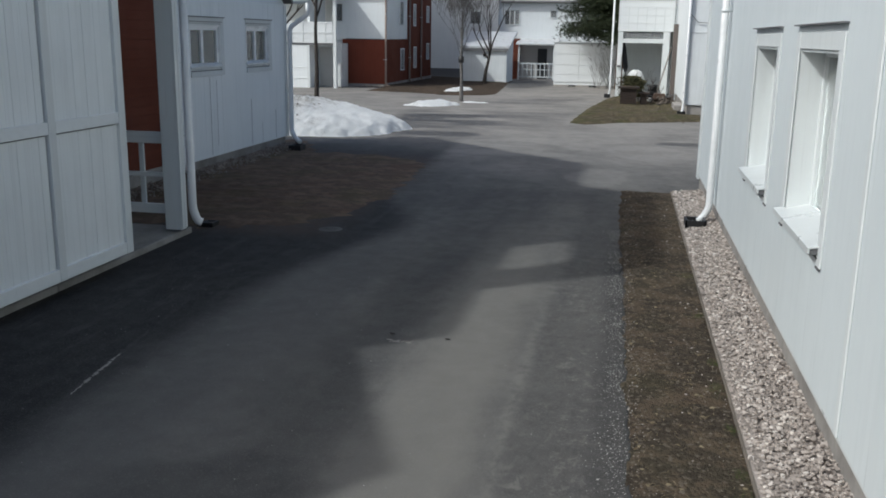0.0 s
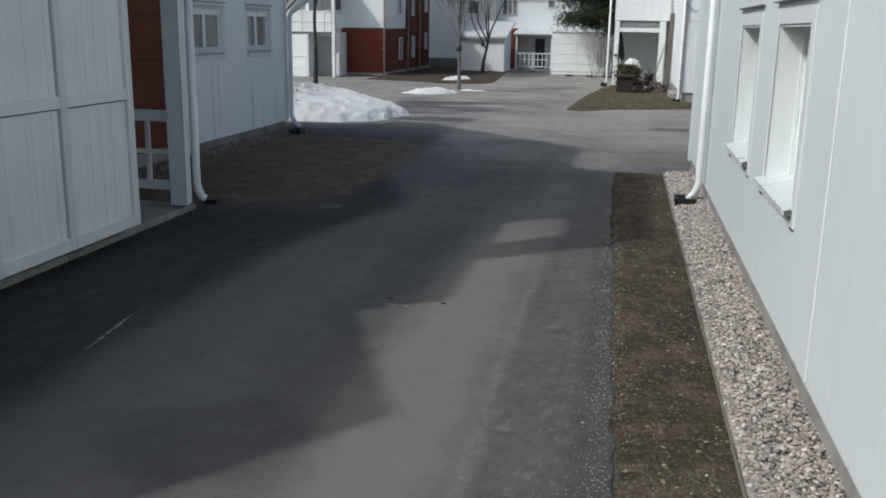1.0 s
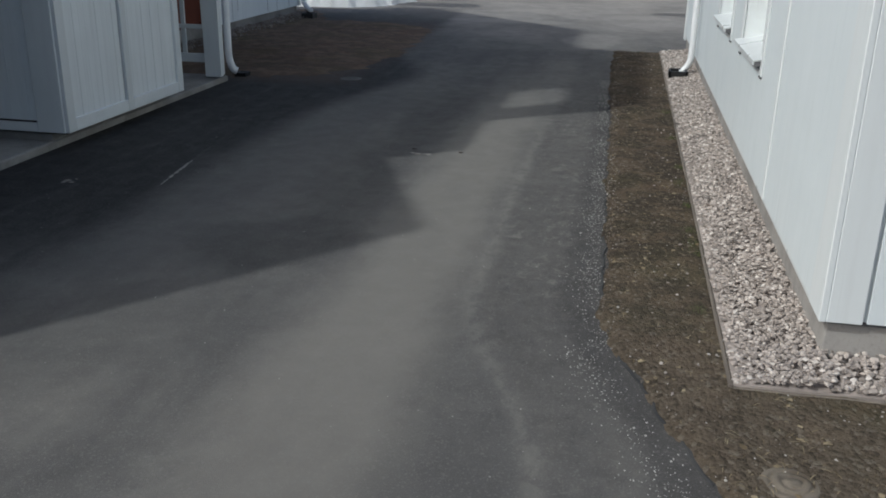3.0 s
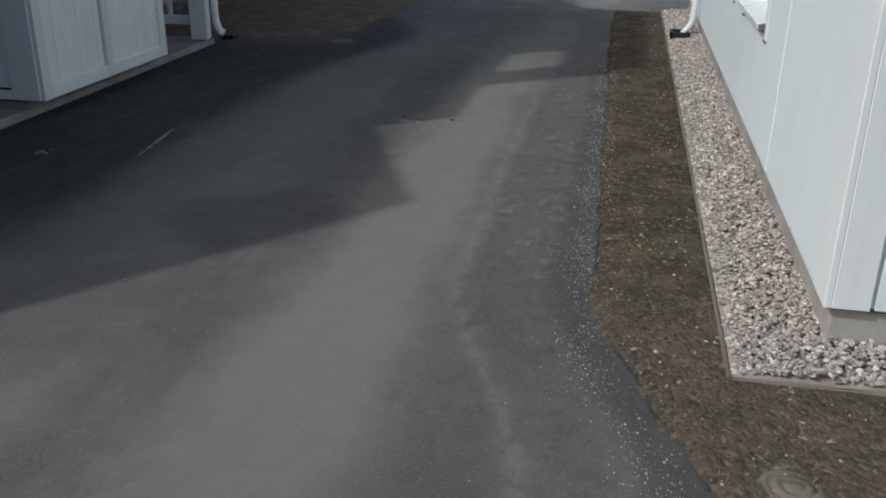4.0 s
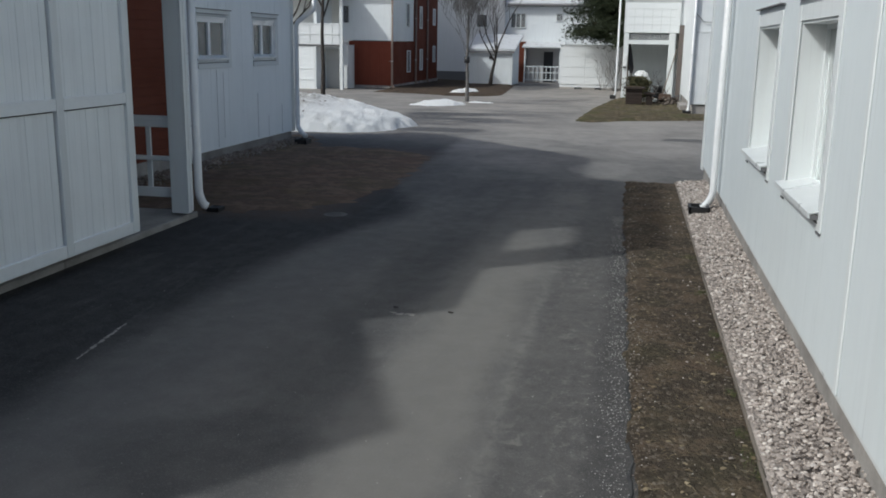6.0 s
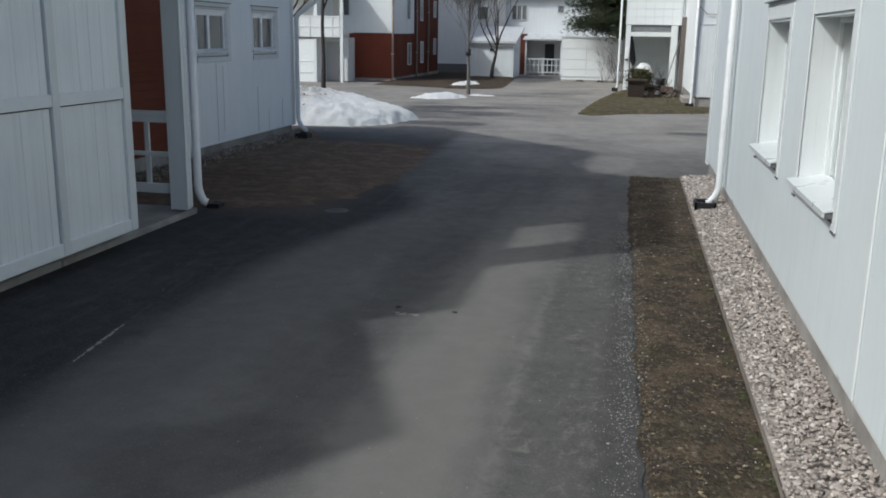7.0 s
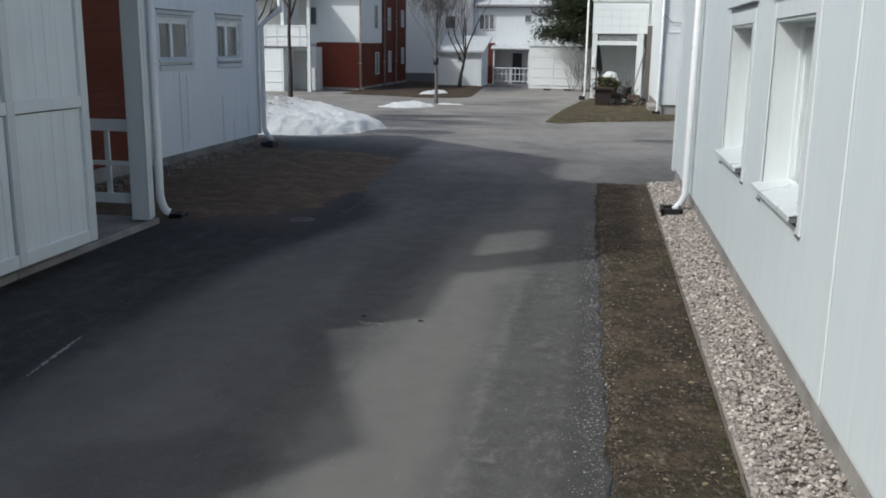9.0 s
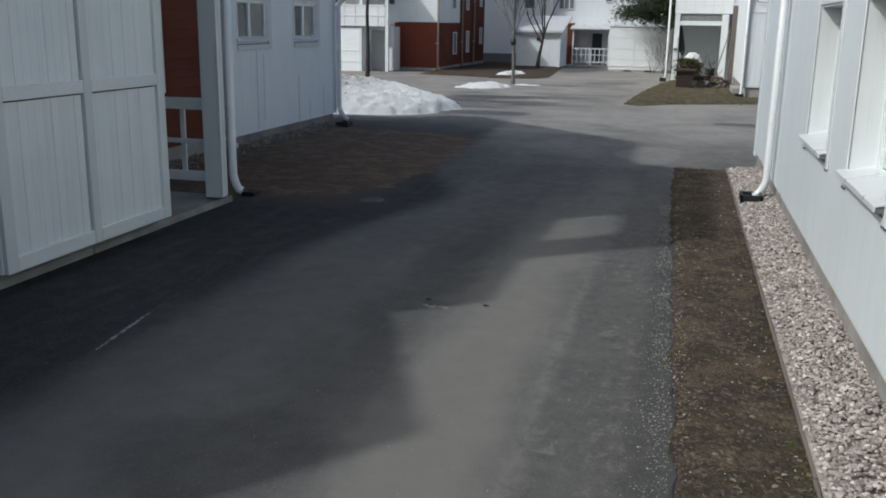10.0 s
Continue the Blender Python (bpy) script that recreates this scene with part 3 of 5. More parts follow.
STRIP = [(0.72, 13.6), (0.70, 11.5), (0.74, 9.4), (0.78, 7.5), (0.80, 5.5), (0.82, 4.2), (0.85, 3.0), (0.85, 2.2), (0.94, 1.7), (1.09, 1.24), (1.25, 0.83), (1.37, 0.5),
         (1.75, -0.4), (2.6, -1.6), (4.5, -2.6), (8.5, -2.6), (8.5, 1.55), (1.62, 1.55), (1.62, 13.55)]
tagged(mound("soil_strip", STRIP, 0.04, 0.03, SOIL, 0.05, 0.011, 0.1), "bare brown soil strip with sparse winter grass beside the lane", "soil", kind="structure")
YARD = [(-4.45, 9.3), (-3.5, 9.6), (-2.95, 10.6), (-2.75, 12.0), (-2.8, 14.0), (-3.0, 15.9), (-4.2, 16.9), (-5.5, 16.8), (-6.1, 18.2), (-6.6, 19.0), (-6.9, 19.0), (-6.9, 9.2)]
tagged(mound("soil_bed", YARD, 0.05, 0.022, DAMP_SOIL, 0.22, 0.022, 0.9), "damp brown bare soil bed beside the white house", "soil", kind="structure")
ISLAND = [(-0.85, 25.7), (-0.72, 28.5), (-0.55, 32), (-0.1, 37.5), (0.2, 40.2), (2.8, 40.2), (2.8, 30.1), (4.2, 29.2), (4.2, 27.9), (2.9, 27.5), (0.7, 26.35), (-0.4, 25.3)]
tagged(mound("turf_island", ISLAND, 0.16, 0.07, TURF, 0.1, 0.04, 0.25), "patch of winter-worn turf in front of a balcony", "lawn", kind="structure")
BED = [(-11.0, 39.6), (-9.0, 39.3), (-6.9, 38.0), (-5.4, 38.6), (-5.0, 39.6), (-5.3, 44), (-5.9, 51.0), (-6.0, 54.5), (-12, 58.5), (-12, 44), (-11.0, 43.0)]
tagged(mound("planted_bed", BED, 0.25, 0.08, BED_SOIL, 0.15, 0.05, 0.4), "brown soil bed round bare young trees", "soil", kind="structure")

# ---- crushed stone along the house, with its timber edging ----
rng = np.random.RandomState(5)


def gravel():
    places, sizes = [], []
    for _ in range(12500):
        x, y = rng.uniform(1.512, 1.975), 1.4 + 12.12 * rng.uniform(0, 1) ** 1.15
        s = rng.uniform(0.009, 0.018) * (1.35 if rng.rand() < 0.1 else 1) * (1 + 0.045 * max(0.0, y - 3.0))
        places.append((x, y, 0.035 + 0.05 * (x - 1.53) / 0.44 + rng.uniform(0, 0.018)))
        sizes.append(s)
    for _ in range(2000):
        x, y = rng.uniform(1.95, 4.2), rng.uniform(1.4, 1.76)
        places.append((x, y, 0.04 + 0.05 * (y - 1.4) / 0.36 + rng.uniform(0, 0.018)))
        sizes.append(rng.uniform(0.01, 0.024))
    return places, sizes


laid = list(zip(*gravel()))
loose = [(p, q) for p, q in laid if p[1] < 1.95 and p[0] < 2.35 and q > 0.0125][:290]
chosen = {id(p) for p, q in loose}
rest = [(p, q) for p, q in laid if id(p) not in chosen]
tagged(stones("crushed_stone", [p for p, q in rest], [q for p, q in rest], PEBBLE, 0.6), "pinkish grey crushed stone laid along the house wall", "gravel", kind="stuff")
bedding = tagged(obj("gravel_bedding", boxes([((1.506, 1.39, -0.05), (1.99, 13.54, 0.045)), ((1.99, 1.39, -0.05), (4.3, 1.76, 0.046))]), BEDDING), "stony bedding under crushed stone", "gravel", kind="structure")


def stone_shape(seed):
    bm = bmesh.new()
    bmesh.ops.create_icosphere(bm, subdivisions=1, radius=1)
    rnd = random.Random(seed)
    wide, deep = rnd.uniform(0.75, 1.25), rnd.uniform(0.7, 1.1)
    for v in bm.verts:
        k = rnd.uniform(0.6, 1.2)
        v.co = Vector((v.co.x * k * wide, v.co.y * k * deep, v.co.z * k * 0.6))
    me = bpy.data.meshes.new("stone")
    bm.to_mesh(me)
    bm.free()
    me.materials.append(LOOSE)
    return me


SHAPES = [stone_shape(k) for k in range(12)]
turn = random.Random(2)
for k, ((x, y, z), size) in enumerate(loose):
    ob = new("stone", SHAPES[k % 12])
    ob.parent = bedding
    ob.matrix_local = Matrix.Translation((x, y, z + size * 0.3)) @ Euler((turn.uniform(-0.4, 0.4), turn.uniform(-0.4, 0.4), turn.uniform(0, 6.28))).to_matrix().to_4x4() @ Matrix.Diagonal((size, size, size, 1))
edge = tagged(obj("timber_edging", box((1.48, 1.372, -0.06), (1.502, 1.396, 0.048), 0.003), GREY_WOOD), "weathered grey timber edging board round crushed stone", "edging", kind="structure")
for k in range(6):
    piece("plank", (1.482 + 0.004 * (k % 2), 1.402 + 2.025 * k, -0.06), (1.5 + 0.004 * (k % 2), 3.42 + 2.025 * k, 0.042 + 0.004 * (k % 3)), GREY_WOOD, edge)
piece("plank", (1.504, 1.366, -0.06), (4.3, 1.382, 0.036), GREY_WOOD, edge)


def sanding_grit():
    places, sizes = [], []
    for _ in range(5000):
        y = rng.uniform(0.3, 10.5)
        edge_x = np.interp(y, [0.3, 0.5, 0.83, 1.24, 1.7, 2.2, 4.2, 7.5, 10.5], [1.45, 1.37, 1.25, 1.09, 0.94, 0.85, 0.82, 0.78, 0.72])
        spread = 0.075 if y > 1.7 else 0.09
        x = edge_x - abs(rng.normal(0.075 if y > 1.7 else 0.2, spread * (0.7 if rng.rand() < 0.75 else 1.5)))
        if rng.rand() > 0.35 + 0.65 * (math.sin(y * 5.1) * 0.5 + 0.5):
            continue
        places.append((x, y, 0.001))
        sizes.append(rng.uniform(0.0018, 0.0048) * (1.5 if rng.rand() < 0.05 else 1))
    for _ in range(260):
        places.append((rng.uniform(-3.8, 0.8), rng.uniform(0.2, 8.0), 0.0005))
        sizes.append(rng.uniform(0.002, 0.0045))
    return places, sizes


tagged(stones("sanding_grit", *sanding_grit(), GRIT, 0.7), "pale sanding grit swept to the edge of the lane", "grit", kind="stuff")


def soil_bits():
    places, sizes = [], []
    poly = STRIP
    while len(places) < 6500:
        x, y = rng.uniform(0.75, 2.6), 0.2 + 13.4 * rng.rand() ** 1.6
        if rng.rand() < 0.25:
            x = 0.78 + abs(rng.normal(0, 0.09))
        if inside(poly, np.array([x]), np.array([y]))[0] > 0.0:
            places.append((x, y, 0.026))
            sizes.append(rng.uniform(0.002, 0.0075) * (2.0 if rng.rand() < 0.03 else 1))
    return places, sizes


stray = [(1.475 - abs(rng.normal(0, 0.16)), 1.2 + 11 * rng.rand() ** 1.5, 0.03) for _ in range(60)]
tagged(stones("stray_stones", stray, [rng.uniform(0.006, 0.013) for _ in stray], PEBBLE, 0.6), "stray crushed stones scattered on bare soil", "gravel", kind="stuff")
tagged(stones("soil_pebbles", *soil_bits(), SOIL_BITS, 0.6), "small pebbles strewn over bare soil", "pebbles", kind="stuff")


def straw():
    """Dead grass blades and leaf scraps lying on the soil."""
    verts, faces = [], []
    while len(faces) < 4200:
        if rng.rand() < 0.93:
            x, y = rng.uniform(0.75, 2.4), 0.2 + 13.4 * rng.rand() ** 1.4
            poly, z = STRIP, 0.03
        else:
            x, y = rng.uniform(-6.6, -2.8), rng.uniform(9.4, 18.3)
            poly, z = YARD, 0.04
        if inside(poly, np.array([x]), np.array([y]))[0] < 0.03:
            continue
        if noise.noise(Vector((x * 2.2, y * 2.2, 1))) < -0.15:
            continue
        a = rng.uniform(0, 6.283)
        leaf = rng.rand() < 0.09
        l, w = (rng.uniform(0.012, 0.022), rng.uniform(0.006, 0.011)) if leaf else (rng.uniform(0.01, 0.032), rng.uniform(0.001, 0.002))
        d, e = Vector((math.cos(a), math.sin(a), 0)), Vector((-math.sin(a), math.cos(a), 0))
        c = Vector((x, y, z))
        lift = rng.uniform(0.001, 0.009)
        at = len(verts)
        verts += [c - d * l - e * w, c - d * l + e * w, c + e * w * 1.4 + Vector((0, 0, lift)), c - e * w * 1.4 + Vector((0, 0, lift)), c + d * l + e * w * 0.5 + Vector((0, 0, lift * 0.4)), c + d * l - e * w * 0.5 + Vector((0, 0, lift * 0.4))]
        faces += [(at, at + 3, at + 2, at + 1), (at + 3, at + 5, at + 4, at + 2)]
    me = bpy.data.meshes.new("dead_grass")
    me.from_pydata([tuple(v) for v in verts], [], faces)
    me.materials.append(LITTER)
    return new("dead_grass", me)


def broken_edge():
    """The crumbling black lip of the lane beside the soil."""
    bm = bmesh.new()
    last = None
    for k in range(240):
        y = 0.55 + 9.4 * k / 239
        x = np.interp(y, [0.3, 0.5, 0.83, 1.24, 1.7, 2.2, 4.2, 7.5, 10.5], [1.45, 1.37, 1.25, 1.09, 0.94, 0.85, 0.82, 0.78, 0.72])
        x += 0.045 * noise.fractal(Vector((0.0, y * 2.6, 4.0)), 1.0, 2.0, 5) + 0.004
        w = 0.002 + 0.018 * max(0.0, noise.fractal(Vector((3.0, y * 1.7, 8.0)), 1.0, 2.0, 3) + 0.15)
        row = [bm.verts.new((x - w - 0.012, y, -0.003)), bm.verts.new((x - w, y, 0.006)), bm.verts.new((x + 0.002, y, 0.008)), bm.verts.new((x + 0.012, y, -0.006))]
        if last:
            for a in range(3):
                bm.faces.new((last[a], last[a + 1], row[a + 1], row[a]))
        last = row
    return bm


tagged(obj("asphalt_lip", broken_edge(), LIP), "crumbled black asphalt lip along bare soil", "asphalt", kind="structure")
tagged(straw(), "dead grass blades and leaf scraps on soil", "grass", kind="stuff")


def moss_tufts():
    """Low green tufts of new grass along the timber edging."""
    verts, faces = [], []
    tint = np.random.RandomState(33)
    spots = [(1.46, 3.5, 0.06), (1.44, 3.78, 0.045), (1.47, 3.25, 0.05), (1.43, 5.1, 0.05), (1.46, 5.6, 0.04), (1.44, 6.8, 0.05), (1.4, 2.3, 0.04), (1.45, 4.4, 0.03), (1.56, 3.3, 0.04), (1.42, 8.2, 0.06)]
    for cx, cy, r in spots:
        for _ in range(150):
            x, y = cx + tint.normal(0, r * 0.6), cy + tint.normal(0, r)
            a, l = tint.uniform(0, 6.283), tint.uniform(0.008, 0.026)
            d = (math.cos(a), math.sin(a))
            at = len(verts)
            verts += [(x - d[1] * 0.0016, y + d[0] * 0.0016, 0.024), (x + d[1] * 0.0016, y - d[0] * 0.0016, 0.024), (x + d[0] * l * 0.7, y + d[1] * l * 0.7, 0.03 + l)]
            faces.append((at, at + 1, at + 2))
    me = bpy.data.meshes.new("grass_tufts")
    me.from_pydata(verts, [], faces)
    me.materials.append(MOSS)
    return new("grass_tufts", me)


tagged(moss_tufts(), "low green grass tufts beside timber edging", "grass", kind="stuff")
SMEARED = concrete_look("soil_smeared_concrete", (0.17, 0.145, 0.115), (0.085, 0.068, 0.05), 3.0)


def well_cover():
    x, y = 1.655, 0.60
    t = thing("well_cover", (x, y, 0.02), "soil-smeared round concrete well cover sunk in the ground", "cover")
    bm = bmesh.new()
    profile = [(0.0, 0.062), (0.035, 0.062), (0.04, 0.054), (0.055, 0.054), (0.06, 0.06), (0.085, 0.06), (0.09, 0.05), (0.105, 0.05), (0.11, 0.056), (0.14, 0.05), (0.15, 0.035), (0.155, -0.02)]
    rings = []
    for r, z in [(0.86 * p, q - 0.006) for p, q in profile[1:]]:
        rings.append([bm.verts.new((x + r * math.cos(a) * (1 + 0.03 * math.sin(3 * a)), y + r * math.sin(a) * 0.95, z - 0.016 + 0.004 * math.sin(2 * a + r * 30))) for a in [2 * math.pi * k / 40 for k in range(40)]])
    centre = bm.verts.new((x, y, 0.04))
    for k in range(40):
        bm.faces.new((centre, rings[0][k], rings[0][(k + 1) % 40]))
    for a, b in zip(rings, rings[1:]):
        for k in range(40):
            bm.faces.new((a[k], b[k], b[(k + 1) % 40], a[(k + 1) % 40]))
    part("lid", bm, SMEARED, t, "", True)


well_cover()


def manhole():
    x, y = -2.86, 9.6
    t = thing("manhole_cover", (x, y, 0.0), "worn round iron manhole cover in asphalt", "cover")
    bm = bmesh.new()
    add_tube(bm, [(x, y, -0.05), (x, y, 0.002)], 0.15, 36)
    part("lid", bm, IRON, t)
    bm = bmesh.new()
    for k in range(9):
        for j in range(9):
            px, py = x - 0.16 + 0.04 * k, y - 0.16 + 0.04 * j
            if math.hypot(px - x, py - y) < 0.12:
                add_box(bm, (px - 0.012, py - 0.012, 0.001), (px + 0.012, py + 0.012, 0.006))
    part("studs", bm, IRON, t)


manhole()
scuff = bmesh.new()
dash = random.Random(6)
for k in range(60):
    u = k / 60
    if dash.random() < 0.3:
        continue
    cx, cy = -2.88 - 0.1 * u + dash.uniform(-0.006, 0.006), 4.05 + 0.8 * u
    w = dash.uniform(0.003, 0.011) * (0.5 + math.sin(math.pi * u))
    add_box(scuff, (cx - w, cy - dash.uniform(0.004, 0.012), -0.002), (cx + w, cy + dash.uniform(0.004, 0.012), 0.0022))
for k in range(9):
    cx, cy = -3.66 + dash.uniform(-0.05, 0.05), 3.96 + dash.uniform(-0.06, 0.06)
    w = dash.uniform(0.006, 0.02)
    add_box(scuff, (cx - w, cy - w, -0.002), (cx + w, cy + w, 0.002))
for k in range(26):
    cx, cy = -0.98 + dash.uniform(-0.1, 0.1), 5.63 + dash.uniform(-0.03, 0.03)
    w = dash.uniform(0.004, 0.014)
    add_box(scuff, (cx - w * 1.5, cy - w * 0.6, -0.002), (cx + w * 1.5, cy + w * 0.6, 0.0018))
tagged(obj("paint_streak", scuff, CONCRETE), "thin pale paint streak scuffed on asphalt", "mark", kind="structure")


for k, (x, y) in enumerate(((-0.61, 5.75), (-1.08, 5.78), (-3.9, 12.6))):
    t = thing("leaf_scrap", (x, y, 0.0), "dark curled leaf scrap on asphalt", "leaf")
    bm = bmesh.new()
    row = [[bm.verts.new((x + 0.022 * (u - 1), y + 0.012 * (v - 1) * (1.4 - abs(u - 1)), 0.003 + 0.006 * abs(v - 1) + 0.004 * abs(u - 1) * (k + 1) * 0.5)) for v in range(3)] for u in range(3)]
    for u in range(2):
        for v in range(2):
            bm.faces.new((row[u][v], row[u + 1][v], row[u + 1][v + 1], row[u][v + 1]))
    bmesh.ops.solidify(bm, geom=bm.faces[:], thickness=0.002)
    part("blade", bm, BROWN, t)


# ---- windows ----
def window(parent, axis, plane, out, a0, a1, z0, z1, deep=0.16, casing=0.13, mullions=(0.5,), behind=None, sill=0.07, trim=WHITE_TRIM, proud=0.028, pane_frame=0.055, bars=(), dark_marks=False):
    """A framed window set back in its opening: frame, lining, casing boards, sill, head flashing, panes. out: +1 or -1, the way it faces."""
    def at(off, a, z):
        return (plane + out * off, a, z) if axis == "x" else (a, plane + out * off, z)

    def block(o0, o1, p, q, lo, hi):
        u, v = at(o0, p, lo), at(o1, q, hi)
        return tuple(min(i, j) for i, j in zip(u, v)), tuple(max(i, j) for i, j in zip(u, v))

    f = pane_frame
    stops = [a0 + (a1 - a0) * m for m in mullions]
    rows = [block(-deep - 0.05, -deep, a0, a0 + f, z0, z1), block(-deep - 0.05, -deep, a1 - f, a1, z0, z1),
            block(-deep - 0.05, -deep, a0 + f, a1 - f, z0, z0 + f), block(-deep - 0.05, -deep, a0 + f, a1 - f, z1 - f, z1)]
    for m in stops:
        rows.append(block(-deep - 0.05, -deep + 0.008, m - f * 0.6, m + f * 0.6, z0 + f, z1 - f))
    for b in bars:
        z = z0 + (z1 - z0) * b
        rows.append(block(-deep - 0.05, -deep - 0.004, a0 + f, a1 - f, z - 0.016, z + 0.016))
    w = part("window", box(*block(-deep - 0.1, -deep - 0.09, a0 + 0.01, a1 - 0.01, z0 + 0.02, z1 - 0.02)), behind, parent, "window with a toned backing behind its panes")
    each("frame", rows, trim, w, "white wooden frame", 0.004)
    e = 0.018
    part("lining", boxes([block(-deep, -0.004, a0, a0 + e, z0, z1), block(-deep, -0.004, a1 - e, a1, z0, z1), block(-deep, -0.004, a0 + e, a1 - e, z1 - e, z1), block(-deep, -0.004, a0 + e, a1 - e, z0, z0 + e)]), trim, w)
    c = casing
    for k, (p, q, lo, hi) in enumerate(((a0 - c, a0, z0 - c * 0.8, z1 + c * 0.9), (a1, a1 + c, z0 - c * 0.8, z1 + c * 0.9), (a0, a1, z1, z1 + c * 0.9), (a0, a1, z0 - c * 0.8, z0 - 0.012))):
        part("casing", box(*block(0.0, proud - 0.004 * (k > 1), p, q, lo, hi), 0.004), trim, w)
    zs = z0 + e
    prof = [(-deep, zs + 0.05), (sill, zs - 0.005), (sill, zs - 0.04), (sill - 0.012, zs - 0.04), (sill - 0.012, zs - 0.012), (-deep, zs + 0.03)]
    if axis == "x":
        sill_mesh = prism_between([(plane + out * o, z) for o, z in prof], "y", a0 - 0.05, a1 + 0.05)
    else:
        sill_mesh = prism_between([(plane + out * o, z) for o, z in prof], "x", a0 - 0.05, a1 + 0.05)
    part("sill", sill_mesh, STEEL_TRIM, w, "white sheet-metal sill")
    if dark_marks:
        # dark strips painted as the shadow line below the sill and its near end
        part("sill_gap", boxes([block(proud - 0.004, proud + 0.006, a0 - 0.04, a1 + 0.03, zs - 0.075, zs - 0.066), block(proud, sill - 0.016, a0 - 0.044, a0 - 0.03, zs - 0.05, zs - 0.016)]), DARK_TRIM, w)
        for a in (a0 - c * 0.5, a1 + c * 0.5):
            part("casing_tip", box(*block(0.002, proud + 0.003, a - 0.05, a + 0.05, z0 - c * 0.8 - 0.014, z0 - c * 0.8 - 0.001)), DARK_TRIM, w)
    part("head_flashing", boxes([block(0.0, proud + 0.03, a0 - c - 0.01, a1 + c + 0.01, z1 + c * 0.9 + 0.045, z1 + c * 0.9 + 0.055)]), DARK_TRIM, w)
    edges = [a0 + f] + [v for m in stops for v in (m - f * 0.6, m + f * 0.6)] + [a1 - f]
    for p, q in zip(edges[::2], edges[1::2]):
        pane = part("pane", box(*block(-deep - 0.03, -deep - 0.024, p, q, z0 + f, z1 - f)), GLASS, w)
        pane.visible_shadow = False
    return w


def prism_between(profile, along, lo, hi):
    """A profile of (across, z) pushed along y (across = x) or along x (across = y)."""
    bm = bmesh.new()
    ends = [[bm.verts.new((a, k, z) if along == "y" else (k, a, z)) for a, z in profile] for k in (lo, hi)]
    n = len(profile)
    bm.faces.new(ends[0])
    bm.faces.new(list(reversed(ends[1])))
    for i in range(n):
        bm.faces.new((ends[0][i], ends[1][i], ends[1][(i + 1) % n], ends[0][(i + 1) % n]))
    bmesh.ops.recalc_face_normals(bm, faces=bm.faces)
    return bm


# ---- the sunlit boarded house beside the lane ----
def lane_house():
    h = thing("house", (1.95, 1.75, 0), "white board-clad house with deep windows above a concrete plinth", "house")
    each("plinth", [((1.965, 1.745, -0.3), (2.3, 14.1, 0.3)), ((2.3, 1.745, -0.3), (9, 2.1, 0.3)), ((2.3, 13.8, -0.3), (9, 14.1, 0.3)), ((8.7, 2.1, -0.3), (9, 13.8, 0.3))], CONCRETE, h, "grey concrete plinth", bevel=0.006)
    holes = [(4.80, 6.10, 1.13, 2.345), (7.10, 8.40, 1.13, 2.345)]
    wall = part("wall", wall_with_holes("x", 1.955, 0.24, 1.73, 14.15, 0.287, 6.4, holes), WHITE_SMOOTH, h, "white vertical board wall")
    each("wall", [((2.195, 1.73, 0.287), (9, 1.95, 6.4)), ((2.195, 13.95, 0.287), (9, 14.15, 6.4)), ((8.8, 1.95, 0.287), (9, 13.95, 6.4)), ((2.195, 1.95, 0.287), (8.8, 13.95, 0.33))], WHITE, h)
    part("roof", prism([(1.45, 6.4), (9.5, 6.4), (9.5, 6.52), (5.5, 8.4), (1.45, 6.52)], "y", 1.2, 14.6), ROOFING, h)
    cut = [(a - 0.05, b + 0.05, lo - 0.05, hi + 0.05) for a, b, lo, hi in holes]
    stops = [1.985, *[v for c in cut for v in c[:2]], 13.93]
    for p, q in zip(stops, stops[1:]):
        upright_boards("x", 1.953, -0.023, p, q, 0.285, 6.38, 0.19, cut, WHITE_SMOOTH, wall, 0.0003, "board", 0.0003, 0.0003)
    upright_boards("y", 1.728, -0.02, 2.14, 4.6, 0.285, 6.38, 0.2, [], WHITE_SMOOTH, wall, 0.012)
    part("drip_gap", box((1.97, 1.736, 0.262), (4.6, 1.75, 0.284)), DARK_TRIM, h)
    part("corner_board", boxes([((1.918, 1.7, 0.28), (1.953, 1.975, 6.38)), ((1.953, 1.7, 0.28), (2.125, 1.726, 6.38))], 0.004), WHITE_TRIM, h)
    part("corner_board", box((1.915, 13.94, 0.2), (1.953, 14.2, 6.38), 0.004), WHITE_TRIM, h)
    part("batten", box((1.917, 3.825, 0.285), (1.931, 3.895, 6.38), 0.006), WHITE_TRIM, h)
    part("base_strip", box((1.932, 1.99, 0.262), (1.962, 13.9, 0.283)), STEEL_TRIM, h)
    for a, b, lo, hi in holes:
        window(h, "x", 1.93, -1, a, b, lo, hi, 0.17, 0.13, (0.5,), PALE_BACKING, 0.075, WHITE_TRIM, 0.013, dark_marks=True)
    downpipe(h, (1.845, 10.95, 0.1), 6.5, (-1, -0.1, 0), 0.13, (1, 0, 0), 0.046, None, (2.75,))
    return h


lane_house()
gully((1.67, 10.78, 0.06))


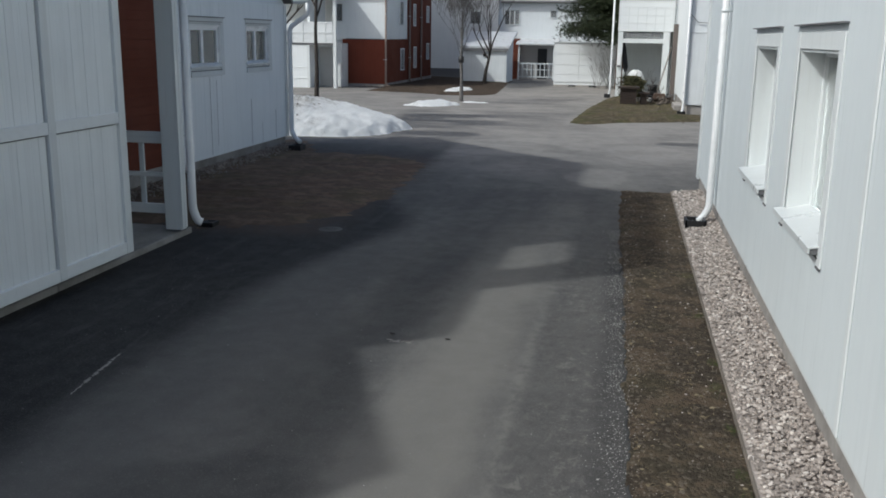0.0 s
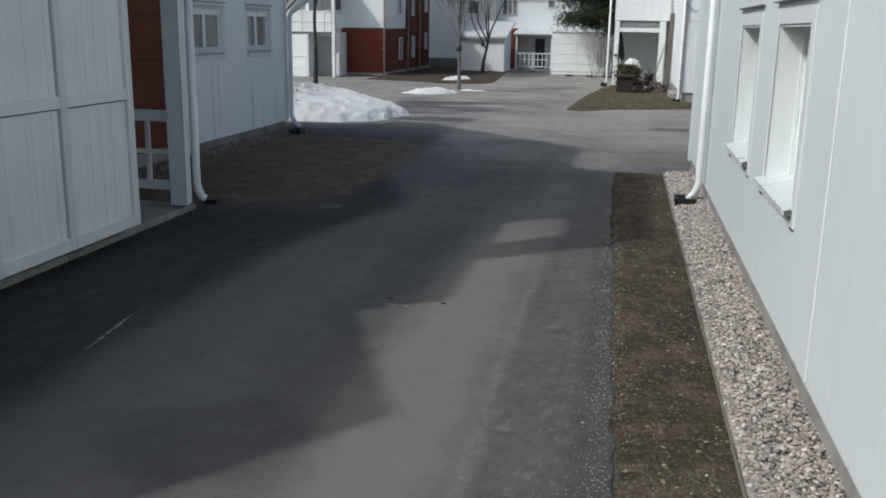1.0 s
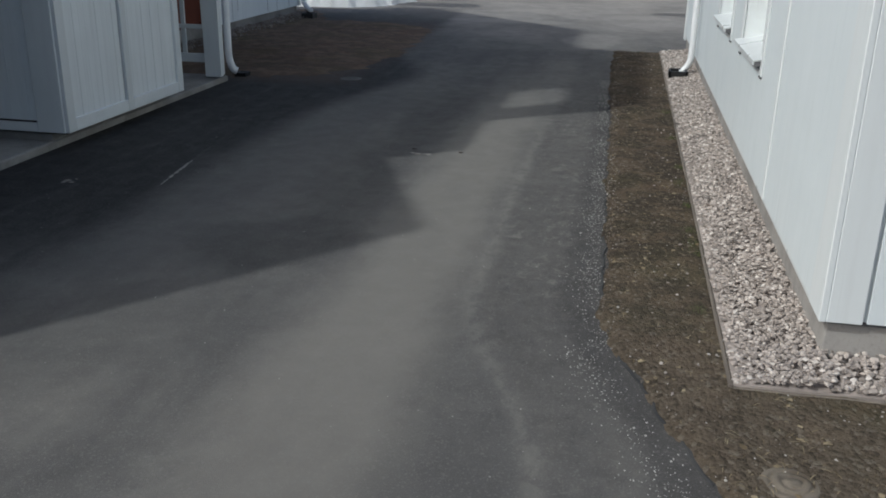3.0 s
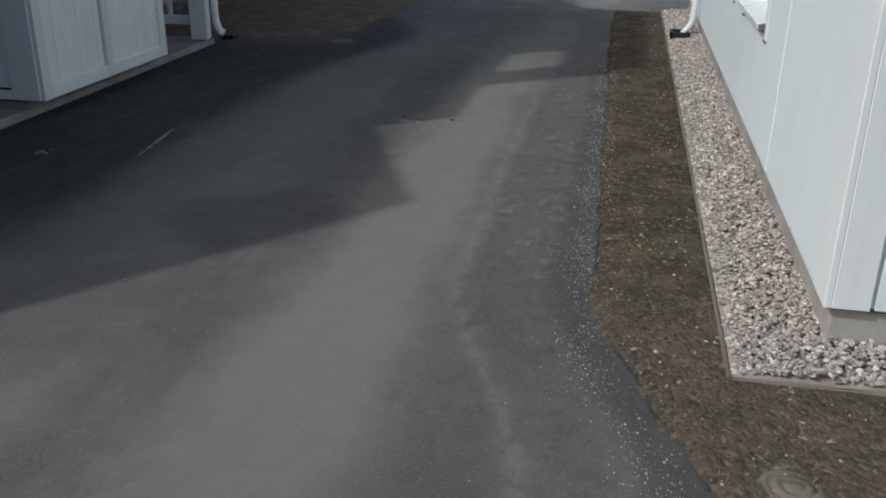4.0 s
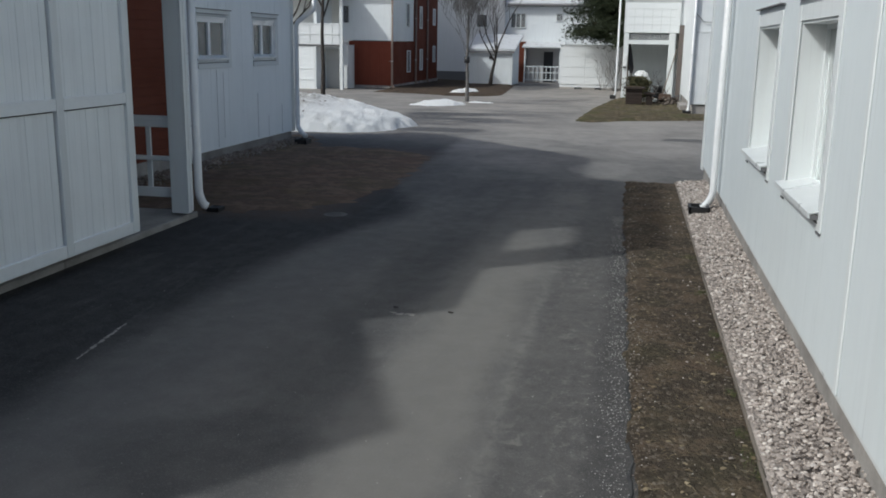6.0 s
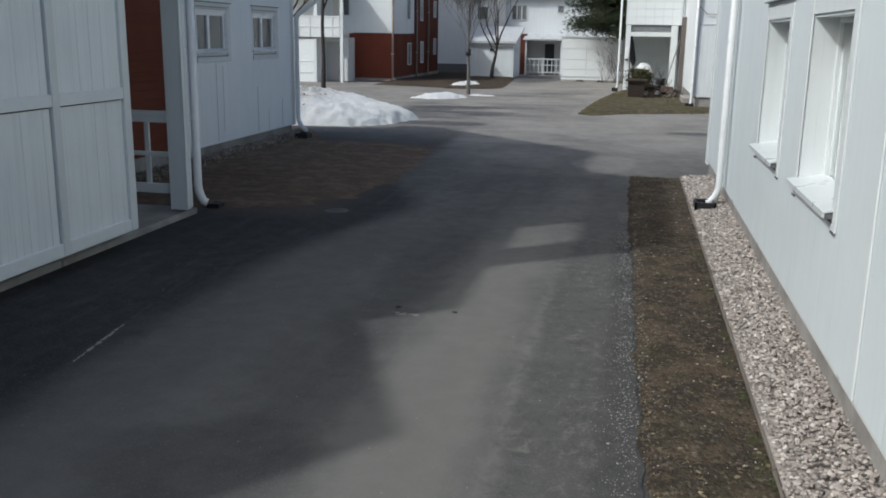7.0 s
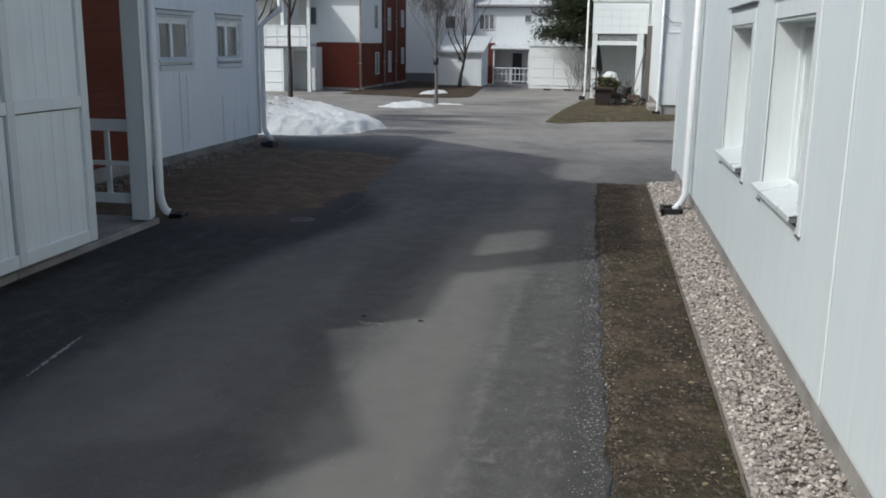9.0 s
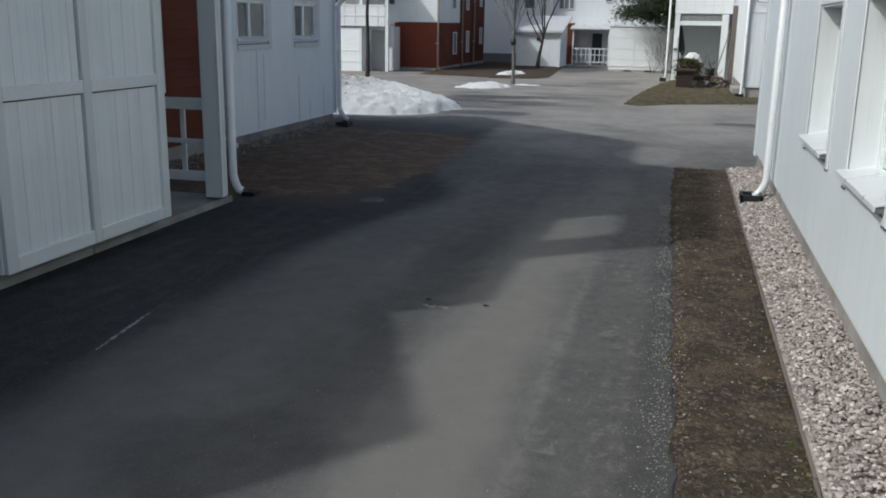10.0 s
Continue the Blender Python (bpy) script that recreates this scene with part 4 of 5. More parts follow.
# ---- the shaded house with porch and closet ----
def porch_house():
    h = thing("house", (-6.69, 13.0, 0), "white and red boarded house with a porch, shaded front", "house")
    each("plinth", [((-16, -1.4, -0.3), (-7.352, 17.3, 0.26)), ((-7.35, -1.4, -0.3), (-6.72, 18.15, 0.26))], CONCRETE, h, "grey concrete plinth", bevel=0.006)
    white_holes = [(13.65, 14.82, 1.79, 2.5), (16.05, 17.16, 1.79, 2.5)]
    red_holes = [(10.1, 11.15, 1.15, 2.45)]
    wall = part("wall", wall_with_holes("x", -6.695, -0.24, -1.5, 18.22, 0.17, 3.0, white_holes + red_holes), WHITE_LIFTED, h, "white vertical board wall")
    # gable and roof outline, out of view, fitted to the shadow they cast
    gable = [(-1.5, 3.0), (18.22, 3.0), (18.22, 3.01), (11.8, 7.42), (9.1, 7.45), (-1.5, 3.05)]
    part("gable", prism(gable, "x", -6.93, -6.697), WHITE, h)
    # back walls and rear eave set back unseen, keeping their shadow off the snow
    each("wall", [((-16, -1.5, 0.265), (-15.8, 17.35, 3.05)), ((-15.8, 17.15, 0.265), (-7.35, 17.35, 3.03)), ((-7.35, 18.0, 0.17), (-6.94, 18.22, 3.02)), ((-7.35, 17.15, 0.265), (-7.15, 18.0, 3.1)), ((-15.8, -1.5, 0.265), (-6.94, -1.3, 3.05))], WHITE, h)
    for eave, x0, x1 in ((17.4, -16.5, -7.37), (18.24, -7.368, -6.5)):
        part("roof", prism([(eave, 3.02), (eave, 3.12), (11.85, 7.6), (9.1, 7.63), (-2.0, 3.1), (-2.0, 2.95), (9.1, 7.46), (11.8, 7.43)], "x", x0, x1), ROOFING, h)
    cut = [(a - 0.03, b + 0.03, lo - 0.04, hi + 0.04) for a, b, lo, hi in white_holes]
    stops = [13.1, *[v for c in cut for v in c[:2]], 18.08]
    for p, q in zip(stops, stops[1:]):
        upright_boards("x", -6.693, 0.023, p, q, 0.165, 2.99, 0.128, cut, WHITE_LIFTED, wall, 0.001, "board", 0.003, 0.001)
    upright_boards("x", -6.693, 0.023, 3.0, 7.9, 0.165, 2.99, 0.14, [], WHITE, wall, 0.004)
    cut = [(a - 0.11, b + 0.11, lo - 0.1, hi + 0.11) for a, b, lo, hi in red_holes]
    red = part("red_wall", box((-6.693, 7.92, 0.25), (-6.688, 12.95, 2.99)), RED, h, "rust-red level board wall")
    level_boards("x", -6.687, 0.02, 7.92, 12.95, 0.25, 2.99, 0.148, RED, red, 0.0015, cut)
    part("footing", box((-6.692, 7.9, 0.05), (-6.66, 12.95, 0.248), 0.004), CONCRETE, h, "grey concrete footing")
    part("corner_board", box((-6.692, 12.955, 0.2), (-6.66, 13.09, 2.99), 0.004), WHITE_TRIM, h)
    part("corner_board", box((-6.692, 18.085, 0.165), (-6.655, 18.24, 2.99), 0.004), WHITE_TRIM, h)
    for a, b, lo, hi in white_holes:
        w = window(h, "x", -6.67, 1, a, b, lo, hi, 0.022, 0.03, (0.425,), CURTAIN, 0.03, SASH, proud=0.012, pane_frame=0.07)
        part("apron_board", box((-6.669, a - 0.03, lo - 0.16), (-6.645, b + 0.05, lo - 0.075), 0.004), WHITE_TRIM, w)
        # greyer strip standing in for the shaded far reveal of the opening
        part("side_board", box((-6.669, b + 0.032, lo - 0.16), (-6.65, b + 0.16, hi + 0.033), 0.004), WHITE_TRIM, w)
        part("head_board", box((-6.669, a - 0.05, hi + 0.035), (-6.65, b + 0.16, hi + 0.15), 0.004), WHITE_TRIM, w)
        part("drip_cap", box((-6.669, a - 0.08, hi + 0.151), (-6.63, b + 0.18, hi + 0.166)), DARK_TRIM, w)
        # dark strip drawn for the shadow gap under the sill
        part("shadow_gap", box((-6.669, a - 0.02, lo - 0.07), (-6.655, b + 0.03, lo - 0.055)), DARK_TRIM, w)
    for a, b, lo, hi in red_holes:
        window(h, "x", -6.668, 1, a, b, lo, hi, 0.1, 0.1, (), DARK_ROOM, 0.05)
    downpipe(h, (-6.58, 18.2, 0.09), 2.5, (0.75, -0.9, 0), 0.5, (-1, 0, 0), 0.052, (-6.2, 18.33, 2.93), ())
    downpipe(h, (-6.58, 13.0, 0.08), 2.95, (1, -0.3, 0), 0.16, (-1, 0, 0), 0.05)
    part("gutter", tube([(-7.4, 18.33, 3.08), (-6.15, 18.33, 3.08)], 0.06, 10), STEEL_TRIM, h)
    # unseen upper terrace and lean-to, shaped to cast the shadow on the lane
    for y, lo, hi in ((14.35, 0.2, 1.6), (14.62, 0.35, 1.55), (16.2, 0.2, 1.1), (16.75, 0.18, 0.6), (17.5, 0.2, 0.8)):
        part("open_joint", box((-6.672, y - 0.004, lo), (-6.6655, y + 0.004, hi)), JOINT, wall, "opened grey joint between boards")
    part("terrace_floor", box((-6.69, 3.08, 3.04), (-4.3, 10.8, 3.2)), WHITE_FLAT, h)
    part("terrace_screen", wall_with_holes("x", -4.38, 0.08, 4.5, 9.0, 3.2, 6.5, [(5.2, 6.35, 4.42, 5.32)]), WHITE, h)
    part("terrace_screen", prism([(9.002, 3.2), (10.75, 3.2), (10.75, 5.06), (9.002, 6.5)], "x", -4.38, -4.3), WHITE, h)
    part("terrace_screen", box((-6.69, 8.84, 3.2), (-4.384, 8.95, 5.3)), WHITE, h)
    part("parapet", box((-4.38, 3.1, 3.2), (-4.3, 4.498, 4.33)), WHITE, h)
    part("lean_to_wall", prism([(-0.6, 0.1), (3.07, 0.1), (3.07, 3.55), (0.59, 4.47), (-0.6, 1.8)], "x", -4.42, -4.3), WHITE, h)
    part("lean_to_wall", box((-6.69, -0.6, 0.1), (-4.422, -0.48, 2.0)), WHITE, h)
    part("unseen_lean_to_roof", prism([(0.59, 4.3), (3.07, 3.38), (3.07, 3.53), (0.59, 4.45), (-0.6, 1.9), (-0.6, 1.7)], "x", -6.69, -4.43), ROOFING, h)
    # porch post and beam
    post = part("porch_post", box((-4.595, 8.63, 0.1), (-4.385, 8.75, 3.04), 0.006), WHITE_TRIM, h, "white boxed porch post")
    part("post_strip", box((-4.383, 8.622, 0.12), (-4.365, 8.68, 3.04), 0.004), WHITE_TRIM, post)
    part("post_strip", box((-4.383, 8.70, 0.12), (-4.372, 8.76, 3.04), 0.004), WHITE_TRIM, post)
    downpipe(h, (-4.35, 8.86, 0.15), 3.3, (1, 0.5, 0), 0.08, (0, -1, 0), 0.05, None, ())
    return h


porch_house()
gully((-4.4, 9.4, 0.0), 0.62)
gully((-6.02, 17.0, 0.03))
tagged(obj("porch_slab", boxes([((-6.7, 0.9, -0.2), (-4.43, 6.24, 0.075)), ((-6.7, 6.252, -0.2), (-4.43, 8.98, 0.072))], 0.012), SLAB), "damp grey concrete porch slab", "slab", kind="structure")


def railing():
    r = thing("porch_railing", (-5.6, 8.75, 0.1), "white painted wooden porch railing", "railing")
    part("top_rail", box((-6.66, 8.73, 1.11), (-4.6, 8.775, 1.245), 0.004), WHITE_FLAT, r)
    part("middle_rail", box((-6.66, 8.735, 0.712), (-4.6, 8.77, 0.765), 0.004), WHITE_FLAT, r)
    part("bottom_rail", box((-6.66, 8.73, 0.27), (-4.6, 8.775, 0.385), 0.004), WHITE_FLAT, r)
    for x in (-4.94, -5.38, -5.82, -6.26):
        part("baluster", box((x - 0.03, 8.777, 0.3), (x + 0.03, 8.81, 1.2), 0.004), WHITE_TRIM, r)


railing()


def closet():
    c = thing("storage_closet", (-4.7, 6.1, 0.15), "white panelled outdoor storage closet on the porch", "closet")
    # dark body, so the seams round the boards read as shadow lines
    body = part("body", box((-5.1, 4.93, 0.17), (-4.29, 7.25, 3.03)), BROWN, c)
    part("back", box((-5.13, 4.925, 0.168), (-5.102, 7.27, 3.03)), WHITE, c)
    part("back", box((-5.1, 7.252, 0.168), (-4.29, 7.28, 3.03)), WHITE, c)
    for lo, hi in ((0.27, 1.486), (1.6, 2.95)):
        upright_boards("x", -4.289, 0.016, 5.02, 6.006, lo, hi, 0.094, [], WHITE, body, 0.0012, "board", 0.0035, 0.001)
        upright_boards("x", -4.289, 0.016, 6.11, 7.172, lo, hi, 0.094, [], WHITE, body, 0.0012, "board", 0.0035, 0.001)
        upright_boards("y", 4.929, -0.016, -5.0, -4.572, lo, hi, 0.094, [], WHITE, body, 0.0012, "board", 0.0035, 0.001)
    f0, f1 = -4.287, -4.238
    for lo, hi in ((4.902, 5.03), (6.02, 6.125), (7.165, 7.285)):
        part("stile", box((f0, lo, 0.165), (f1, hi, 3.03), 0.004), WHITE_TRIM, c)
    for lo, hi in ((0.165, 0.285), (1.5, 1.61), (2.9, 3.03)):
        for p, q in ((5.032, 6.018), (6.127, 7.163)):
            part("rail", box((f0, p, lo), (f1 - 0.003, q, hi), 0.004), WHITE_FLAT, c)
    for lo, hi in ((-4.56, -4.278), (-5.12, -5.0)):
        part("stile", box((lo, 4.885, 0.165), (hi, 4.921, 3.03), 0.004), WHITE_TRIM, c)
    for lo, hi in ((0.165, 0.25), (1.5, 1.61), (2.9, 3.03)):
        part("rail", box((-4.998, 4.888, lo), (-4.562, 4.921, hi), 0.004), WHITE_FLAT, c)
    part("sole", boxes([((-5.08, 4.93, 0.06), (-4.45, 7.24, 0.142))], 0.006), CONCRETE, c, "grey concrete sole")
    # black block filling the shaded gap under the closet
    part("gap", box((-5.06, 4.95, 0.143), (-4.3, 7.22, 0.169)), BLACK, c)


closet()


# ---- houses round the far yard ----
def frame_window(parent, axis, plane, out, a0, a1, z0, z1, dark=DARK_ROOM, mull=(), trim=WHITE_TRIM):
    """A window in a far wall: proud casing, pane before a dim room."""
    def block(o0, o1, p, q, lo, hi):
        s0, s1 = sorted((plane + out * o0, plane + out * o1))
        return ((s0, p, lo), (s1, q, hi)) if axis == "x" else ((p, s0, lo), (q, s1, hi))

    c = 0.055
    rows = [block(0, 0.04, a0 - c, a0, z0 - c, z1 + c), block(0, 0.04, a1, a1 + c, z0 - c, z1 + c), block(0, 0.038, a0, a1, z1, z1 + c), block(0, 0.06, a0, a1, z0 - c, z0)]
    for m in mull:
        v = a0 + (a1 - a0) * m
        rows.append(block(0.006, 0.03, v - 0.03, v + 0.03, z0, z1))
    w = part("window", box(*block(0.002, 0.005, a0, a1, z0, z1)), dark, parent)
    each("casing", rows, trim, w, "painted casing board", 0.003)
    part("pane", box(*block(0.008, 0.014, a0, a1, z0, z1)), GLASS, w).visible_shadow = False
    return w


def corner_house():
    """Two-storey house: red ground floor, white above, with an entrance block and upper balcony."""
    h = thing("house", (-12.5, 43.5, fall(43.5)), "two-storey house, red ground floor, white boards above", "house")
    g = fall(43.5) - 0.2
    front = part("red_wall", box((-13.3, 43.5, g), (-11.12, 44.0, 2.17)), RED_FRONT, h, "rust-red board wall")
    for k in range(17):
        piece("board", (-13.08 + 0.115 * k, 43.474, g + 0.12), (-13.08 + 0.115 * k + 0.108, 43.498, 2.16), RED_FRONT, front)
    part("wall", box((-13.7, 43.5, 2.19), (-11.12, 44.0, 4.75)), WHITE, h, "white board wall")
    part("band", box((-13.1, 43.44, 2.165), (-11.06, 43.498, 2.2)), DARK_TRIM, h)
    each("red_wall", [((-11.4, 44.0, g), (-11.1, 48.2, 2.17)), ((-11.4, 48.2, g), (-11.08, 50.0, 4.75)), ((-11.4, 50.0, g), (-11.08, 54.4, 6.4))], RED, h, "rust-red board wall")
    part("wall", box((-11.4, 44.0, 2.19), (-11.1, 48.2, 4.75)), WHITE, h)
    each("wall", [((-22, 44.0, g), (-21.7, 54.4, 5.2)), ((-22, 54.1, g), (-11.4, 54.4, 5.2)), ((-17, 54.1, 5.2), (-11.4, 54.4, 6.4)), ((-17, 50.0, 4.9), (-11.4, 50.2, 6.4)), ((-17, 50.2, 5.2), (-16.8, 54.1, 6.4)), ((-22, 45.4, g), (-13.7, 45.7, 5.2))], WHITE, h)
    part("roof", prism([(-10.85, 4.72), (-10.85, 4.85), (-16.5, 6.9), (-22.4, 4.85), (-22.4, 4.72)], "y", 43.0, 49.98), ROOFING, h)
    part("roof", box((-17.2, 49.9, 6.4), (-10.9, 54.6, 6.55)), ROOFING, h)
    # unseen block added only to shade the wing wall beyond
    part("attic", box((-20.5, 53.1, 5.0), (-14.6, 54.38, 13.0)), WHITE, h, "tall unseen block that shades the wing wall")
    each("foundation", [((-13.3, 43.46, g), (-11.06, 43.5, 0.0)), ((-11.1, 43.5, g), (-11.04, 54.4, 0.02))], CONCRETE, h)
    for a0, a1, z0, z1 in ((46.75, 47.4, 0.62, 1.66), (49.7, 50.25, 0.65, 1.72), (53.1, 53.65, 1.05, 1.9), (49.6, 50.1, 2.95, 4.05), (53.05, 53.6, 3.2, 4.05)):
        frame_window(h, "x", -11.08 if a0 > 48 else -11.1, 1, a0, a1, z0, z1, PALE_BACKING if a0 > 48 else DARK_ROOM, ())
    frame_window(h, "x", -11.1, 1, 46.5, 47.2, 2.95, 4.1, DARK_ROOM, ())
    for x, y in ((-11.03, 43.38), (-11.0, 48.4), (-11.0, 51.3)):
        downpipe(h, (x, y, fall(y) + 0.05), 4.7 if y < 50 else 8.9, (1, -0.2, 0), 0.15, (-1, 0, 0), 0.05, None, (1.2, 3.4), PIPE_TAN)
    # entrance block
    part("wall", box((-17.5, 41.0, fall(41) - 0.2), (-14.15, 41.3, 1.88)), WHITE, h)
    each("wall", [((-14.3, 41.3, fall(41) - 0.2), (-14.15, 44.6, 1.88)), ((-14.15, 42.35, fall(44) - 0.2), (-13.0, 42.5, 1.96)), ((-13.2, 42.5, fall(44) - 0.2), (-13.0, 43.42, 1.96)), ((-13.72, 43.42, fall(43) - 0.2), (-13.3, 43.5, 2.0))], WHITE, h)
    part("band", box((-17.5, 40.97, 1.885), (-12.99, 41.3, 1.96)), DARK_TRIM, h)
    b = part("balcony", boxes([((-17.5, 40.98, 1.965), (-12.84, 41.06, 2.95)), ((-17.5, 41.06, 1.965), (-13.3, 44.6, 2.08)), ((-13.298, 41.06, 1.965), (-12.84, 41.5, 2.08))]), WHITE_FLAT, h, "white boarded upper balcony")
    for k in range(5):
        piece("board", (-17.4, 40.955, 1.98 + 0.195 * k), (-12.99, 40.978, 1.98 + 0.195 * k + 0.187), WHITE_FLAT, b)
    for k in range(8):
        piece("batten", (-17.3 + 0.56 * k, 40.935, 1.97), (-17.24 + 0.56 * k, 40.954, 2.95), WHITE_TRIM, b)
    piece("batten", (-17.4, 40.93, 2.44), (-12.99, 40.953, 2.5), WHITE_FLAT, b)
    piece("batten", (-17.4, 40.93, 2.89), (-12.99, 40.953, 2.95), WHITE_FLAT, b)
    for z in (0.82, 0.3):
        piece("batten", (-17.4, 40.975, z), (-14.2, 40.998, z + 0.03), WHITE_FLAT, b)
    piece("batten", (-14.28, 40.97, fall(41)), (-14.15, 40.998, 1.88), WHITE_TRIM, b)
    part("post", box((-12.98, 40.97, fall(41) - 0.1), (-12.82, 41.13, 4.32), 0.008), WHITE_TRIM, h)
    part("post", box((-17.5, 41.06, 2.96), (-17.35, 41.2, 4.32), 0.008), WHITE_TRIM, h)
    each("wall", [((-14.3, 41.1, 2.95), (-14.15, 43.4, 4.3)), ((-17.5, 44.6, 2.08), (-13.3, 44.8, 5.5))], WHITE, h)
    part("balcony_roof", prism([(40.6, 4.3), (45.2, 4.72), (45.2, 4.86), (40.6, 4.44)], "x", -17.8, -13.15), ROOFING, h)
    door = part("door", box((-14.1, 42.3, fall(44) + 0.05), (-13.24, 42.348, 1.75), 0.004), plain_grey_door(), h, "pale grey entrance door")
    part("handle", tube([(-13.34, 42.26, 0.85), (-13.44, 42.26, 0.85)], 0.012, 8), DARK_TRIM, door)
    frame_window(h, "y", 43.5, -1, -13.62, -13.3, 3.05, 3.85, DARK_ROOM)
    return h


def plain_grey_door():
    return plain_paint("pale_grey_door_paint", (0.5, 0.5, 0.48), 0.5)


corner_house()


def white_box():
    x, y = -12.98, 41.75
    g = fall(y)
    u = thing("white_box", (x, y, g), "upright white box beside an entrance post", "cabinet")
    part("body", box((x - 0.19, y - 0.16, g + 0.05), (x + 0.19, y + 0.16, 1.02), 0.008), PIPE, u)
    part("door", box((x - 0.165, y - 0.175, g + 0.1), (x + 0.165, y - 0.162, 0.97), 0.004), STEEL_TRIM, u)
    part("foot", box((x - 0.17, y - 0.14, g - 0.05), (x + 0.17, y + 0.14, g + 0.049)), CONCRETE, u)


white_box()
kerb_rng = np.random.RandomState(21)
kerb = [(kerb_rng.uniform(-12.3, -11.1), 43.2 + kerb_rng.normal(0, 0.07), fall(43.3) + 0.03) for _ in range(70)]
tagged(stones("foundation_stones", kerb, [kerb_rng.uniform(0.04, 0.09) for _ in kerb], PEBBLE, 0.6), "pale stones laid along a house foundation", "stones", kind="stuff")


def end_house():
    """The white house that closes the yard, with its taller wing in shade."""
    g = fall(59) - 0.2
    h = thing("house", (-6, 59, fall(59)), "white two-storey house closing the yard, porch below", "house")
    part("wing_wall", box((-16, 58.6, g), (-7.55, 59.2, 8.8)), painted_wood("grey_painted_boards", (0.7, 0.71, 0.72), (0.56, 0.57, 0.58), 0.3), h, "grey board wall")
    part("plinth", box((-15.9, 58.52, g), (-7.56, 58.596, 0.32)), DARK_TRIM, h, "dark grey plinth")
    part("wall", box((-7.55, 59.0, g), (4.5, 59.4, 4.5)), WHITE, h, "white board wall")
    each("wall", [((-16, 66, g), (4.5, 66.3, 6)), ((-16.3, 58.6, g), (-16, 66.3, 8.8)), ((4.5, 59, g), (4.8, 66.3, 4.5))], WHITE, h)
    part("roof", prism([(58.75, 4.5), (66.6, 4.5), (66.6, 4.75), (62.5, 6.6), (58.75, 4.75)], "x", -7.5, 5.0), PALE_ROOF, h)
    part("roof", prism([(58.0, 8.75), (66.8, 8.75), (66.8, 8.9), (62.4, 10.8), (58.0, 8.9)], "x", -16.8, -7.2), ROOFING, h)
    part("gutter", tube([(-7.4, 58.68, 4.6), (5.0, 58.68, 4.6)], 0.08, 8), DARK_TRIM, h)
    frame_window(h, "y", 59.0, -1, -7.15, -6.25, 3.2, 4.05, DARK_ROOM, (0.33, 0.67))
    frame_window(h, "y", 59.0, -1, -4.22, -3.86, 3.65, 4.05, DARK_ROOM)
    frame_window(h, "y", 58.6, -1, -9.35, -8.7, 3.2, 3.95, DARK_ROOM)
    part("red_wall", box((-6.6, 58.2, g), (-6.1, 58.99, 2.3)), RED, h)
    # porch
    back = part("porch_wall", box((-6.09, 58.9, g), (-3.75, 58.99, 1.9)), plain_paint("grey_porch_boards", (0.58, 0.57, 0.55), 0.7), h)
    part("porch_door", box((-4.95, 58.85, g), (-4.35, 58.898, 1.68)), DARK_ROOM, h, "dark porch door")
    part("porch_roof", prism([(57.3, 1.92), (58.98, 2.25), (58.98, 2.32), (57.3, 2.0)], "x", -6.2, -3.6), PALE_ROOF, h)
    for x in (-6.02, -3.8):
        part("porch_post", box((x - 0.05, 57.45, g), (x + 0.05, 57.55, 1.95), 0.004), WHITE_TRIM, h)
    for lo, hi in ((-0.1, -0.02), (0.36, 0.42), (0.72, 0.8)):
        part("porch_rail", box((-5.97, 57.48, lo), (-3.85, 57.52, hi), 0.003), WHITE_TRIM, h)
    for k in range(7):
        x = -5.75 + 0.28 * k
        part("baluster", box((x - 0.025, 57.44, -0.1), (x + 0.025, 57.478, 0.8), 0.003), WHITE_TRIM, h)
    return h


end_house()


def garden_shed():
    g = fall(51.5) - 0.1
    s = thing("garden_shed", (-7.3, 51.5, fall(51.5)), "low white garden shed with a pale lean-to roof", "shed")
    body = part("body", prism([(51.5, g), (54.6, g), (54.6, 2.42), (51.5, 1.62)], "x", -8.55, -6.05), WHITE, s)
    for k in range(17):
        piece("board", (-8.55 + 0.147 * k, 51.476, g + 0.05), (-8.55 + 0.147 * k + 0.14, 51.498, 1.6), WHITE, body)
    part("fascia", box((-8.68, 51.3, 1.62), (-5.92, 51.34, 1.8)), plain_paint("grey_fascia", (0.33, 0.33, 0.34), 0.6), s)
    part("roof", prism([(51.25, 1.74), (54.9, 2.6), (54.9, 2.7), (51.25, 1.86)], "x", -8.75, -5.85), PALE_ROOF, s, "pale sheet roof with thin snow")
    part("lamp", boxes([((-7.38, 51.4, 1.28), (-7.2, 51.474, 1.44)), ((-7.35, 51.36, 1.4), (-7.23, 51.4, 1.46))], 0.01), BLACK, s, "small black wall lamp")
    part("corner_board", box((-6.14, 51.45, g), (-6.03, 51.474, 1.62)), WHITE_TRIM, s)


garden_shed()


def bin_store():
    g = fall(49)
    s = thing("bin_store", (-1.5, 49.2, g), "long white panelled bin store with level joints", "store")
    part("body", box((-3.12, 49.04, g + 0.1), (0.35, 50.6, 2.12)), WHITE_FLAT, s)
    for p, q in ((-3.13, -1.79), (-1.77, -0.45), (-0.43, 0.35)):
        for lo, hi in ((0.12, 0.45), (0.47, 0.96), (0.98, 1.53), (1.55, 2.1)):
            part("panel", box((p, 49.0, lo + (g + 0.14 if lo < 0.2 else 0)), (q, 49.038, hi), 0.004), WHITE_FLAT, s)
    part("cap", box((-3.2, 48.95, 2.125), (0.4, 50.7, 2.18), 0.005), STEEL_TRIM, s)
